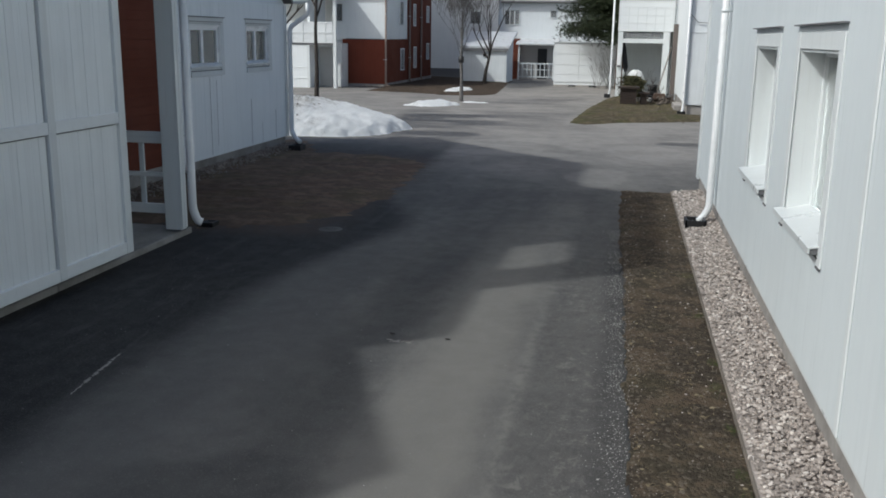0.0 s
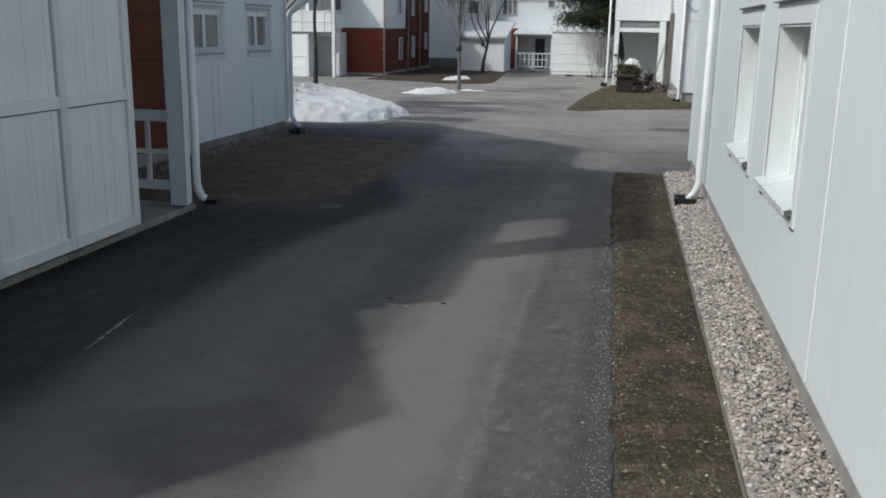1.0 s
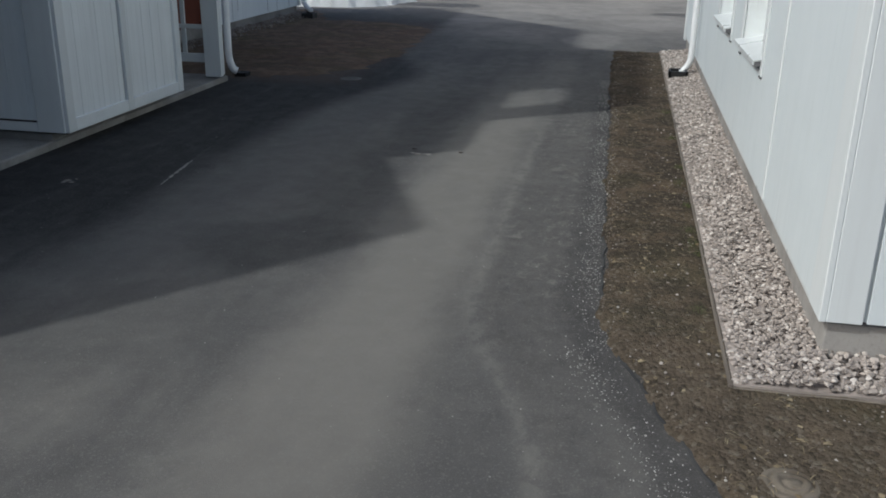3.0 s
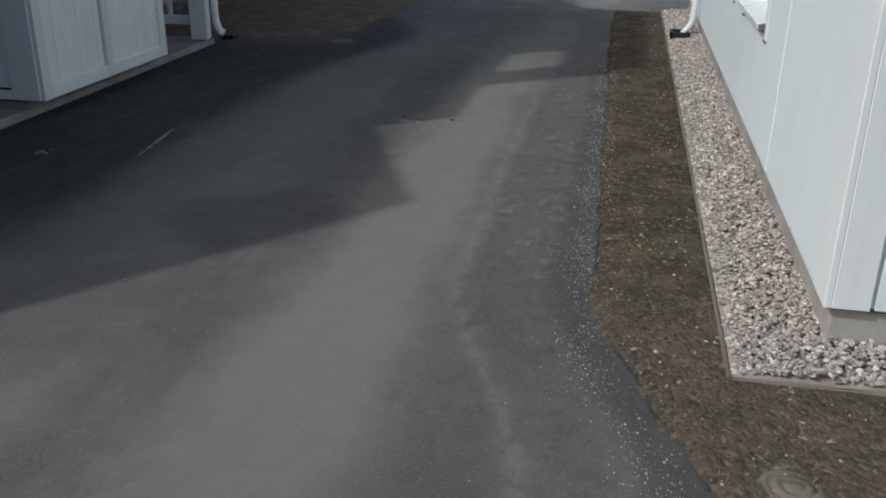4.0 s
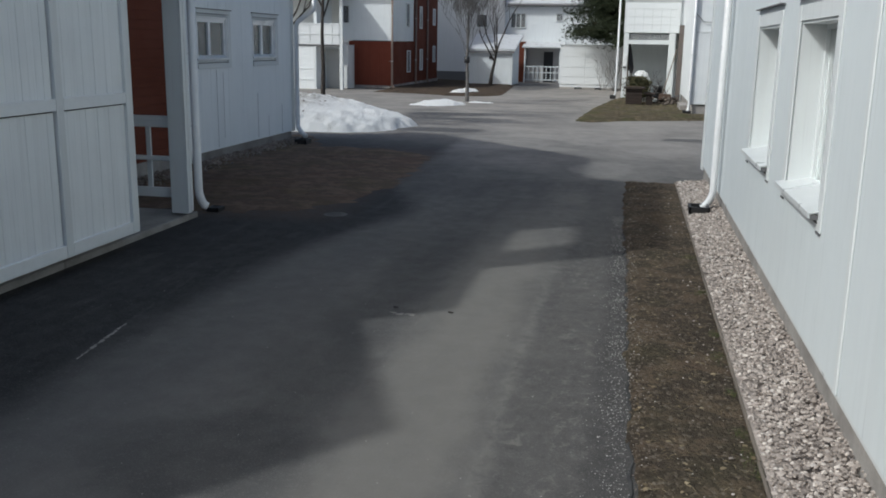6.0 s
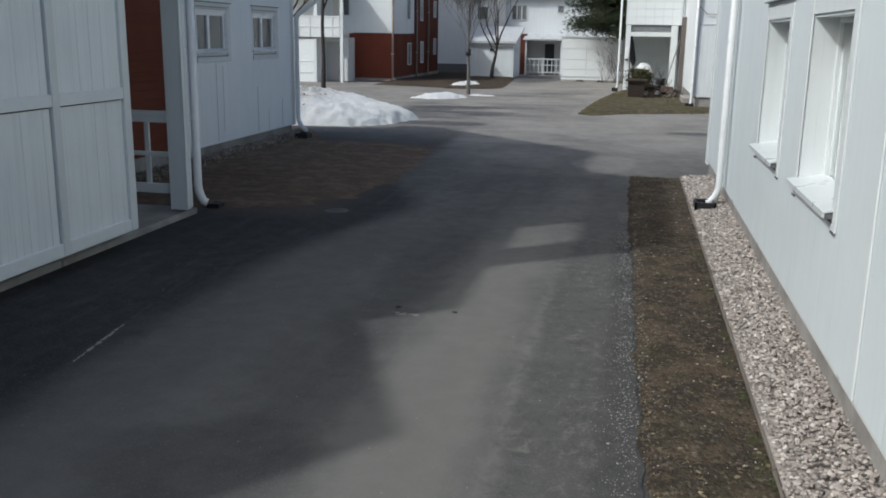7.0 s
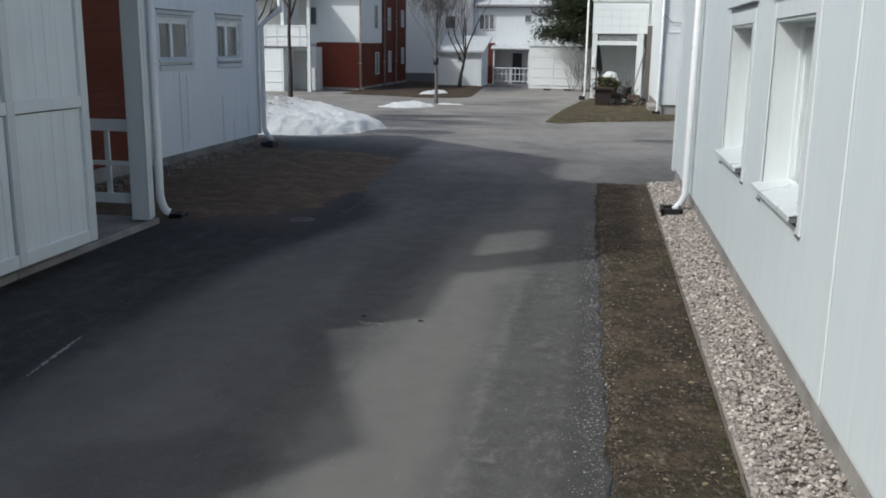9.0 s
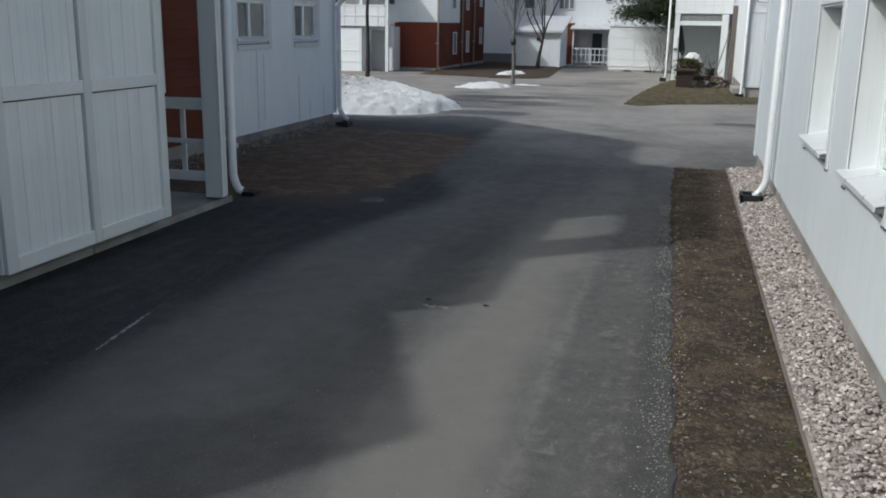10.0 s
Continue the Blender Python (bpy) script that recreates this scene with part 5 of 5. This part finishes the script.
    for p, q in ((-3.1, -2.3), (-1.9, -1.2), (-0.8, 0.3)):
        part("skid", box((p, 49.02, g - 0.1), (q, 49.3, g + 0.1), 0.01), CONCRETE, s)


bin_store()


def balcony_house():
    h = thing("house", (2.7, 38, fall(38)), "white house with a boarded balcony on posts", "house")
    g = fall(39) - 0.2
    part("wall", box((2.7, 30.2, 0.28), (9, 37.7, 6.2)), WHITE, h, "white board wall")
    each("plinth", [((2.74, 30.24, g), (8.9, 37.6, 0.278)), ((2.42, 31.5, g), (2.74, 33.6, 0.16))], CONCRETE, h, bevel=0.02)
    part("wall", box((0.6, 42.0, g), (9, 42.3, 6.2)), WHITE, h)
    each("wall", [((0.6, 42.3, g), (0.9, 50, 6.2)), ((8.7, 37.7, g), (9, 50, 6.2)), ((0.9, 49.7, g), (8.7, 50, 6.2)), ((2.72, 37.72, g), (2.95, 42.0, 6.2))], WHITE, h)
    part("roof", prism([(-0.1, 6.15), (9.6, 6.15), (9.6, 6.3), (5, 8.4), (-0.1, 6.3)], "y", 38.7, 50.6), ROOFING, h)
    part("roof", prism([(2.1, 6.2), (9.6, 6.2), (9.6, 6.35), (6, 8.3), (2.1, 6.35)], "y", 29.6, 36.98), ROOFING, h)
    part("side_screen", box((2.5, 37.66, g), (2.69, 37.72, 3.0)), SCREEN, h, "grey-brown screen boards")
    part("corner_board", box((2.665, 30.16, 0.28), (2.698, 30.42, 6.1), 0.004), WHITE_TRIM, h)
    part("band", box((2.68, 30.17, 2.6), (9, 30.198, 2.64)), STEEL_TRIM, h)
    for k in range(15):
        part("board", box((2.72 + 0.145 * k, 30.176, 0.3), (2.72 + 0.145 * k + 0.139, 30.198, 2.58), 0.003), WHITE, h)
    downpipe(h, (2.62, 30.1, fall(30) + 0.12), 6.1, (-0.6, -0.8, 0), 0.05, (1, 0, 0), 0.042)
    # balcony
    b = part("balcony", boxes([((0.27, 39.52, 2.7), (2.6, 39.6, 4.02)), ((0.3, 39.6, 2.7), (2.7, 42.0, 2.82)), ((0.27, 39.6, 2.82), (0.35, 42.0, 4.02))]), WHITE_FLAT, h, "white boarded balcony front")
    for k in range(4):
        piece("board", (0.28, 39.494, 2.71 + 0.328 * k), (2.59, 39.518, 2.71 + 0.328 * k + 0.316), WHITE_FLAT, b)
    for k in range(7):
        piece("batten", (0.3 + 0.372 * k, 39.487, 2.72), (0.335 + 0.372 * k, 39.493, 3.7), WHITE_TRIM, b)
    transom = part("transom", box((0.51, 39.585, 2.41), (2.17, 39.595, 2.69)), DARK_ROOM, h, "dark glazed transom")
    part("pane", box((0.51, 39.55, 2.41), (2.17, 39.556, 2.69)), GLASS, transom).visible_shadow = False
    # side wall added to keep the sun out of the recess below the balcony
    part("wall", box((0.3, 39.7, g), (0.42, 42.0, 2.69)), WHITE, h)
    part("handrail", box((0.22, 39.45, 4.03), (2.65, 39.65, 4.08), 0.005), WHITE_TRIM, h)
    for x0, x1 in ((0.29, 0.5), (2.18, 2.45)):
        part("post", box((x0, 39.5, g), (x1, 39.68, 2.69), 0.008), WHITE_TRIM, h)
    for x0, x1 in ((0.29, 0.42), (2.46, 2.58)):
        part("post", box((x0, 39.62, 4.08), (x1, 39.74, 6.15), 0.006), WHITE_TRIM, h)
    part("beam", box((0.5, 39.52, 2.22), (2.18, 39.62, 2.4), 0.006), WHITE_TRIM, h)
    downpipe(h, (0.06, 39.4, fall(39) + 0.1), 6.1, (-1, -0.2, 0), 0.08, (1, 0, 0), 0.042)
    m = part("meter_box", box((0.3, 39.36, 1.28), (0.47, 39.49, 1.78), 0.015), PIPE, h, "white meter box")
    part("meter_foot", box((0.32, 39.38, 1.2), (0.45, 39.48, 1.279), 0.01), DARK_TRIM, m)
    pts = [(2.66, 30.12, 3.2), (2.9, 30.14, 2.95), (3.2, 30.14, 2.93), (3.6, 30.14, 3.1)]
    part("cable", tube(pts, 0.012, 6), CABLE, h)
    return h


balcony_house()
gully((2.56, 30.0, fall(30) + 0.06))
gully((-0.04, 39.35, fall(39) + 0.08))

# ---- snow ----
PILE = [(-4.75, 22.0), (-5.3, 20.2), (-6.3, 19.65), (-7.6, 19.55), (-9.8, 20.1), (-12.8, 22.2), (-13.4, 26.5), (-11.0, 28.6), (-8.6, 27.4), (-6.4, 24.9), (-5.2, 23.2)]


def pile_shape(x, y, w):
    rise = (0.27 * (1 - math.exp(-max(w, 0) / 0.2)) + 0.32 * (1 - math.exp(-max(w, 0) / 1.4))) * (1.0 - 0.25 * max(0.0, min(1.0, (x + 8.5) / 4.0)))
    rough = noise.fractal(Vector((x * 1.1, y * 1.1, 3)), 1.0, 2.0, 5) * 0.085 + noise.fractal(Vector((x * 3.0, y * 3.0, 9)), 0.9, 2.1, 5) * 0.05 + noise.fractal(Vector((x * 8.0, y * 8.0, 5)), 0.8, 2.1, 4) * (0.022 + 0.03 * max(0.0, min(1.0, (-8.4 - x) / 1.2)))
    crest = 0.16 * math.exp(-((x + 7.9) / 0.75) ** 2 - ((y - 23.4) / 1.1) ** 2)
    clods = 0.05 * abs(noise.fractal(Vector((x * 5.0, y * 5.0, 2)), 0.8, 2.0, 4)) * max(0.0, min(1.0, (-6.6 - x) / 1.2))
    return rise + (rough + crest + clods) * min(1.0, max(w, 0) / 0.5) + 0.02


tagged(mound("snowbank", PILE, 0.06, 0.8, SNOW, 0.16, shape=pile_shape), "heap of ploughed old snow on asphalt", "snow")
rnd3 = random.Random(14)
lumps, grit_bits = [], []
for _ in range(420):
    x, y = rnd3.uniform(-11.5, -5.4), rnd3.uniform(20.3, 26.8)
    w = inside(PILE, np.array([x]), np.array([y]))[0]
    if w > 0.5 and x < -7.2 - 0.9 * rnd3.random():
        lumps.append((x, y, pile_shape(x, y, w) + fall(y) - 0.02)) if rnd3.random() < 0.3 and x < -7.6 else grit_bits.append((x, y, pile_shape(x, y, w) + fall(y)))
tagged(stones("snow_clods", lumps, [rnd3.uniform(0.03, 0.08) for _ in lumps], SNOW, 0.7), "crusty clods of old snow on a heap", "snow", kind="stuff")
tagged(stones("snow_grit", grit_bits, [rnd3.uniform(0.015, 0.045) for _ in grit_bits], STONE, 0.6), "dirty grit lying on a snow heap", "grit", kind="stuff")
for poly, top in (([(-6.95, 30.9), (-6.3, 30.5), (-5.5, 31.2), (-5.25, 32.1), (-5.8, 32.6), (-6.7, 32.0)], 0.2),
                  ([(-7.4, 39.4), (-6.7, 39.5), (-6.2, 41.3), (-6.5, 42.2), (-7.3, 41.5)], 0.26),
                  ([(-5.35, 33.5), (-4.7, 33.3), (-4.4, 33.5), (-4.6, 33.75), (-5.3, 33.95)], 0.06)):
    tagged(mound("snow_patch", poly, 0.06, top * 0.85, SNOW, 0.2, 0.045, 0.5), "small melting patch of snow", "snow", "snow patches")


# ---- trees ----
def grow(bm, twigs, p, d, length, r, depth, rnd, up=0.25, spread=0.6):
    """A limb that bends, tapers and forks."""
    r = max(r, 0.0055)
    pts, radii = [p], [r]
    steps = 4
    for k in range(steps):
        d = (d + Vector((rnd.uniform(-1, 1), rnd.uniform(-1, 1), rnd.uniform(-0.4, 1) * up * 2)) * 0.22).normalized()
        p = p + d * length / steps
        pts.append(p)
        radii.append(r * (1 - 0.45 * (k + 1) / steps))
    add_tube(bm if r > 0.012 else twigs, pts, radii, 6 if r > 0.02 else 4, False)
    if depth == 0:
        return
    for k in range(rnd.choice((2, 3, 3))):
        at = pts[rnd.choice((2, 3, 4))]
        side = Vector((rnd.uniform(-1, 1), rnd.uniform(-1, 1), rnd.uniform(-0.1, 0.8))).normalized()
        grow(bm, twigs, at, (d * (1 - spread) + side * spread + Vector((0, 0, up))).normalized(), length * rnd.uniform(0.55, 0.8), radii[-1] * rnd.uniform(0.55, 0.8), depth - 1, rnd, up, spread)


def bare_tree(label, base, trunk, limbs, seed, r=0.06, depth=4, tie=False, thick=0.5, bark=None):
    """trunk: points up the stem; limbs: (start height fraction, direction, length)."""
    rnd = random.Random(seed)
    t = thing("tree", base, label, "tree", "bare young trees")
    wood, twigs = bmesh.new(), bmesh.new()
    pts = [Vector(base) + Vector(q) for q in trunk]
    n = len(pts)
    add_tube(wood, pts, [r * (1.25 if i == 0 else 1 - 0.6 * i / n) for i in range(n)], 8, False)
    for frac, d, length in limbs:
        k = min(int(frac * (n - 1)), n - 2)
        p = pts[k].lerp(pts[k + 1], frac * (n - 1) - k)
        grow(wood, twigs, p, Vector(d).normalized(), length, r * thick, depth, rnd, 0.3, 0.45)
    part("trunk", wood, bark or BARK, t, "bare trunk and limbs", True)
    part("crown", twigs, PALE_BARK, t, "fine bare twigs", True)
    if tie:
        q = pts[int(n * 0.5)]
        part("tree_tie", tube([q - Vector((0, 0, 0.12)), q + Vector((0, 0, 0.12))], r * 1.5, 10), BLACK, t)
    return t


bare_tree("thin young tree with bare upright twigs beside melting snow", (-5.55, 34.1, fall(34.1)), [(0, 0, -0.1), (0.0, 0, 0.8), (-0.03, 0, 1.6), (-0.02, 0, 2.2), (0, 0, 3.4)],
          [(0.5 + 0.034 * k, (0.36 * math.cos(2.4 * k), 0.42 * math.sin(2.4 * k), 1), 1.25 - 0.02 * k) for k in range(15)], 3, 0.07, 5, True, 0.19, PALE_BARK)
bare_tree("bare tree with a forked crown by the shed", (-6.87, 48.6, fall(48.6)), [(0, 0, -0.1), (0.08, 0, 0.7), (0.22, 0, 1.3), (0.3, 0, 1.8)],
          [(0.96, (-0.55, 0.1, 1.2), 2.4), (0.98, (0.55, 0.1, 1.1), 2.6), (0.8, (0.15, -0.3, 1.4), 2.0), (0.7, (-0.7, -0.2, 1.0), 1.9), (0.97, (0.1, 0.4, 1.5), 2.2)], 8, 0.105, 5)
bare_tree("slender dark tree standing behind a snow heap", (-10.95, 32.6, fall(32.6)), [(0, 0, -0.1), (0.03, 0, 1.2), (0.0, 0, 2.5), (0.05, 0, 3.8), (0.0, 0, 5.5)],
          [(0.6, (0.5, 0.2, 1), 1.4), (0.68, (-0.6, 0.1, 1), 1.4), (0.8, (0.5, -0.4, 1), 1.3), (0.95, (-0.3, 0.3, 1), 1.4)], 21, 0.085, 3)
bare_tree("bare tree with many fine twigs behind the white house", (-13.2, 34.4, fall(34.4)), [(0, 0, -0.1), (0.05, 0, 1.2), (0.1, 0, 2.2), (0.1, 0, 3.0)],
          [(0.8, (0.9, 0.0, 0.9), 1.5), (0.9, (0.6, 0.3, 1), 1.6), (0.97, (-0.5, 0.2, 1), 1.6), (0.98, (0.2, -0.4, 1), 1.7)], 51, 0.09, 4)


def pine():
    rnd = random.Random(4)
    base = Vector((0.35, 47.6, fall(47.6)))
    t = thing("pine_tree", base, "dark green pine with low spreading boughs", "tree")
    wood = tube([base - Vector((0, 0, 0.2)), base + Vector((0, 0, 2.5)), base + Vector((0.1, 0, 6)), base + Vector((0, 0, 9.5))], [0.2, 0.17, 0.11, 0.03], 10)
    verts, faces = [], []
    for k in range(96):
        z = 2.6 + 6.6 * (k / 96) ** 0.9
        a = k * 2.4 + rnd.uniform(-0.4, 0.4)
        reach = (3.25 - 0.26 * (z - 2.6)) * rnd.uniform(0.65, 1.0)
        d = Vector((math.cos(a), math.sin(a), 0))
        p0 = base + Vector((0, 0, z))
        pts = [p0, p0 + d * reach * 0.5 + Vector((0, 0, 0.15)), p0 + d * reach + Vector((0, 0, rnd.uniform(-0.35, 0.2)))]
        add_tube(wood, pts, [0.035, 0.024, 0.008], 5, False)
        for q in range(int(165 * reach)):
            s = rnd.uniform(0.25, 1.05)
            c = pts[0].lerp(pts[2], s) + Vector((rnd.gauss(0, 0.32), rnd.gauss(0, 0.32), rnd.gauss(0.0, 0.2)))
            for m in range(9):
                v = Vector((rnd.gauss(0, 1), rnd.gauss(0, 1), rnd.gauss(0.25, 0.8))).normalized()
                e = v.orthogonal().normalized() * 0.013
                l = rnd.uniform(0.1, 0.22)
                at = len(verts)
                verts += [c - e, c + e, c + v * l]
                faces.append((at, at + 1, at + 2))
    part("trunk", wood, PINE_BARK, t, "rough brown trunk", True)
    me = bpy.data.meshes.new("crown")
    me.from_pydata([tuple(v) for v in verts], [], faces)
    me.materials.append(NEEDLES)
    under(new("crown", me), t)


pine()


def shrub(name, label, base, height, width, seed, leafy, stems=14):
    rnd = random.Random(seed)
    t = thing(name, base, label, "shrub")
    b = Vector(base)
    wood, twigs = bmesh.new(), bmesh.new()
    for k in range(stems):
        d = Vector((rnd.uniform(-1, 1) * width, rnd.uniform(-1, 1) * width, 1.0)).normalized()
        grow(wood, twigs, b + Vector((rnd.uniform(-0.15, 0.15), rnd.uniform(-0.15, 0.15), -0.03)), d, height * rnd.uniform(0.5, 0.8), 0.016, 2, rnd, 0.2, 0.45)
    for f in wood.faces:
        f.smooth = True
    part("stems", wood, PALE_BARK, t)
    part("crown", twigs, PALE_BARK, t)
    if leafy:
        verts, faces = [], []
        for k in range(leafy):
            c = b + Vector((rnd.gauss(0, width * 0.4), rnd.gauss(0, width * 0.4), height * rnd.uniform(0.3, 1.0)))
            v = Vector((rnd.gauss(0, 1), rnd.gauss(0, 1), rnd.gauss(0, 1))).normalized()
            e = v.orthogonal().normalized()
            s = rnd.uniform(0.03, 0.06)
            at = len(verts)
            verts += [c - e * s * 0.5, c + v * s, c + e * s * 0.5, c - v * s]
            faces.append((at, at + 1, at + 2, at + 3))
        me = bpy.data.meshes.new("leaves")
        me.from_pydata([tuple(v) for v in verts], [], faces)
        me.materials.append(SHRUB)
        under(new("leaves", me), t)
    return t


shrub("shrub", "pale bare-stemmed shrub against the bin store", (-0.75, 48.3, fall(48.3)), 1.2, 0.4, 5, 0, 7)
shrub("shrub", "pale bare-stemmed shrub against the bin store", (-0.15, 48.2, fall(48.2)), 1.7, 0.4, 6, 0, 12)


# ---- things under the balcony ----
def planter(label, lo, hi, top):
    x0, y0 = lo
    x1, y1 = hi
    g = fall(y0) + 0.03
    p = thing("planter", ((x0 + x1) / 2, y0, g), label, "planter", "wooden planters")
    n = 5
    for k in range(n):
        z0 = g + (top - 0.06 - g) * k / n
        z1 = g + (top - 0.06 - g) * (k + 1) / n - 0.012
        part("slat", boxes([((x0, y0, z0), (x1, y0 + 0.03, z1)), ((x0, y1 - 0.03, z0), (x1, y1, z1)), ((x0, y0 + 0.03, z0), (x0 + 0.03, y1 - 0.03, z1)), ((x1 - 0.03, y0 + 0.03, z0), (x1, y1 - 0.03, z1))], 0.004), BROWN, p)
    part("rim", boxes([((x0 - 0.1, y0 - 0.1, top - 0.09), (x1 + 0.1, y1 + 0.1, top - 0.02))], 0.01), BROWN, p)
    part("soil", box((x0 + 0.06, y0 + 0.06, top - 0.02), (x1 - 0.06, y1 - 0.06, top + 0.0)), SOIL, p)


planter("large brown slatted wooden planter on turf", (0.54, 34.0), (1.14, 34.6), 0.66)
planter("small brown slatted wooden planter on turf", (1.3, 34.15), (1.52, 34.55), 0.46)
shrub("potted_shrub", "brownish green shrub growing behind a planter", (0.9, 35.3, fall(35.3)), 1.08, 0.42, 9, 2600, 9)
shrub("potted_shrub", "brownish green shrub growing behind a planter", (1.2, 35.6, fall(35.6)), 0.95, 0.3, 12, 1500, 8)


def sack():
    s = thing("covered_heap", (1.1, 36.4, fall(36.4)), "white sheet draped over a garden heap", "cover")
    bm = bmesh.new()
    bmesh.ops.create_uvsphere(bm, u_segments=24, v_segments=14, radius=1)
    for v in bm.verts:
        k = 1 + 0.12 * noise.fractal(v.co * 2.5, 1.0, 2.0, 3)
        v.co = Vector((1.1 + v.co.x * 0.37 * k, 36.4 + v.co.y * 0.33 * k, fall(36.4) + max(0.0, 0.68 + (v.co.z - 0.22 * max(0.0, v.co.z) ** 3) * 0.78 * min(k, 1.04))))
    part("sheet", bm, SACK, s, "", True)


sack()


def parasol():
    p = thing("folded_parasol", (0.95, 40.6, fall(40.6)), "folded dark parasol leaning under the balcony", "parasol")
    foot, tip = Vector((0.8, 40.4, fall(40.4))), Vector((0.52, 40.7, 2.5))
    part("pole", tube([foot, tip], 0.02, 8), DARK_TRIM, p)
    d = (tip - foot)
    pts = [foot + d * k for k in (0.42, 0.5, 0.62, 0.8, 0.97)]
    bm = tube(pts, [0.06, 0.13, 0.12, 0.08, 0.025], 10)
    for v in bm.verts:
        v.co += Vector((noise.noise(v.co * 9), noise.noise(v.co * 9 + Vector((5, 5, 5))), 0)) * 0.03
    part("cloth", bm, FABRIC, p, "folded dark cloth", True)


parasol()


def pot(x, y, r, h, label):
    g = fall(y) + 0.05
    t = thing("plant_pot", (x, y, g), label, "pot", "plant pots")
    bm = bmesh.new()
    add_tube(bm, [(x, y, g), (x, y, g + h * 0.9), (x, y, g + h)], [r * 0.75, r, r * 1.08], 14)
    part("pot", bm, BLACK, t, "", True)
    stems = bmesh.new()
    rnd = random.Random(int(x * 100))
    for k in range(16):
        a = rnd.uniform(0, 6.28)
        add_tube(stems, [(x, y, g + h), (x + 0.08 * math.cos(a), y + 0.08 * math.sin(a), g + h + 0.15), (x + 0.16 * math.cos(a), y + 0.16 * math.sin(a), g + h + rnd.uniform(0.2, 0.35))], [0.006, 0.005, 0.002], 4, False)
    part("dry_stems", stems, PALE_BARK, t)


pot(1.72, 37.4, 0.16, 0.36, "black plastic pot with dry stems")
pot(1.83, 38.0, 0.2, 0.62, "tall black plastic tub with dry stems")
pot(2.12, 37.3, 0.14, 0.3, "black plastic pot with dry stems")


def barrow():
    x, y = 1.64, 35.4
    g = fall(y) + 0.05
    b = thing("wheelbarrow", (x, y, g), "old wheelbarrow tipped beside planters", "wheelbarrow")
    wheel = part("tyre", ring((x, y, g + 0.15), 0.15, 0.035), BLACK, b, "black tyre", True)
    part("rim", tube([(x, y - 0.02, g + 0.15), (x, y + 0.02, g + 0.15)], 0.08, 14), STEEL_TRIM, wheel)
    part("tray", prism([(x + 0.12, g + 0.2), (x + 0.62, g + 0.12), (x + 0.6, g + 0.38), (x + 0.18, g + 0.4)], "y", y - 0.22, y + 0.22), RUST, b, "rusty tray")
    part("handle", tube([(x, y - 0.14, g + 0.15), (x + 0.4, y - 0.2, g + 0.2), (x + 0.9, y - 0.22, g + 0.34)], 0.014, 8), DARK_TRIM, b)
    part("handle", tube([(x, y + 0.14, g + 0.15), (x + 0.4, y + 0.2, g + 0.2), (x + 0.9, y + 0.22, g + 0.34)], 0.014, 8), DARK_TRIM, b)


def ring(c, big, small):
    bm = bmesh.new()
    n, m = 24, 8
    grid = []
    for i in range(n):
        a = 2 * math.pi * i / n
        grid.append([bm.verts.new((c[0] + (big + small * math.cos(q)) * math.cos(a), c[1] + small * math.sin(q), c[2] + (big + small * math.cos(q)) * math.sin(a))) for q in [2 * math.pi * k / m for k in range(m)]])
    for i in range(n):
        for k in range(m):
            bm.faces.new((grid[i][k], grid[i][(k + 1) % m], grid[(i + 1) % n][(k + 1) % m], grid[(i + 1) % n][k]))
    return bm


barrow()


def pole():
    p = thing("wooden_pole", (2.0, 36.2, fall(36)), "pale wooden pole leaning against brown boards", "pole")
    part("shaft", tube([(1.85, 36.0, fall(36) + 0.05), (2.45, 37.5, 2.05)], 0.022, 8), GREY_WOOD, p)


pole()
RUBBLE = concrete_look("earthy_rubble", (0.15, 0.125, 0.105), (0.06, 0.05, 0.042), 2.0)
rng2 = np.random.RandomState(9)
heap = [(2.1 + rng2.normal(0, 0.2), 35.6 + rng2.normal(0, 0.4), fall(35.6) + 0.06 + 0.22 * rng2.rand() ** 2) for _ in range(130)]
tagged(stones("stone_heap", heap, [rng2.uniform(0.04, 0.11) for _ in heap], RUBBLE, 0.8), "heap of rough stones on turf", "stones", kind="stuff")
foot = [(rng2.triangular(-6.64, -6.6, -5.95), rng2.uniform(9.4, 18.1), 0.022 + 0.02 * rng2.rand()) for _ in range(1500)]
tagged(stones("wall_foot_stones", foot, [rng2.uniform(0.008, 0.026) * (1.8 if rng2.rand() < 0.05 else 1) for _ in foot], STONE, 0.7), "grey stones strewn along a wall foot", "gravel", kind="stuff")
chip_rng = np.random.RandomState(17)
chips = [(chip_rng.uniform(-0.3, 2.6), 26.2 + chip_rng.uniform(0, 1) * 6.5, fall(29) + 0.05) for _ in range(16)] + [(2.1 + chip_rng.normal(0, 0.35), 31.0 + chip_rng.normal(0, 0.9), fall(31) + 0.06) for _ in range(34)]
tagged(stones("turf_stones", chips, [chip_rng.uniform(0.015, 0.055) for _ in chips], RUBBLE, 0.5), "scattered earthy stones on worn turf", "stones", kind="stuff")
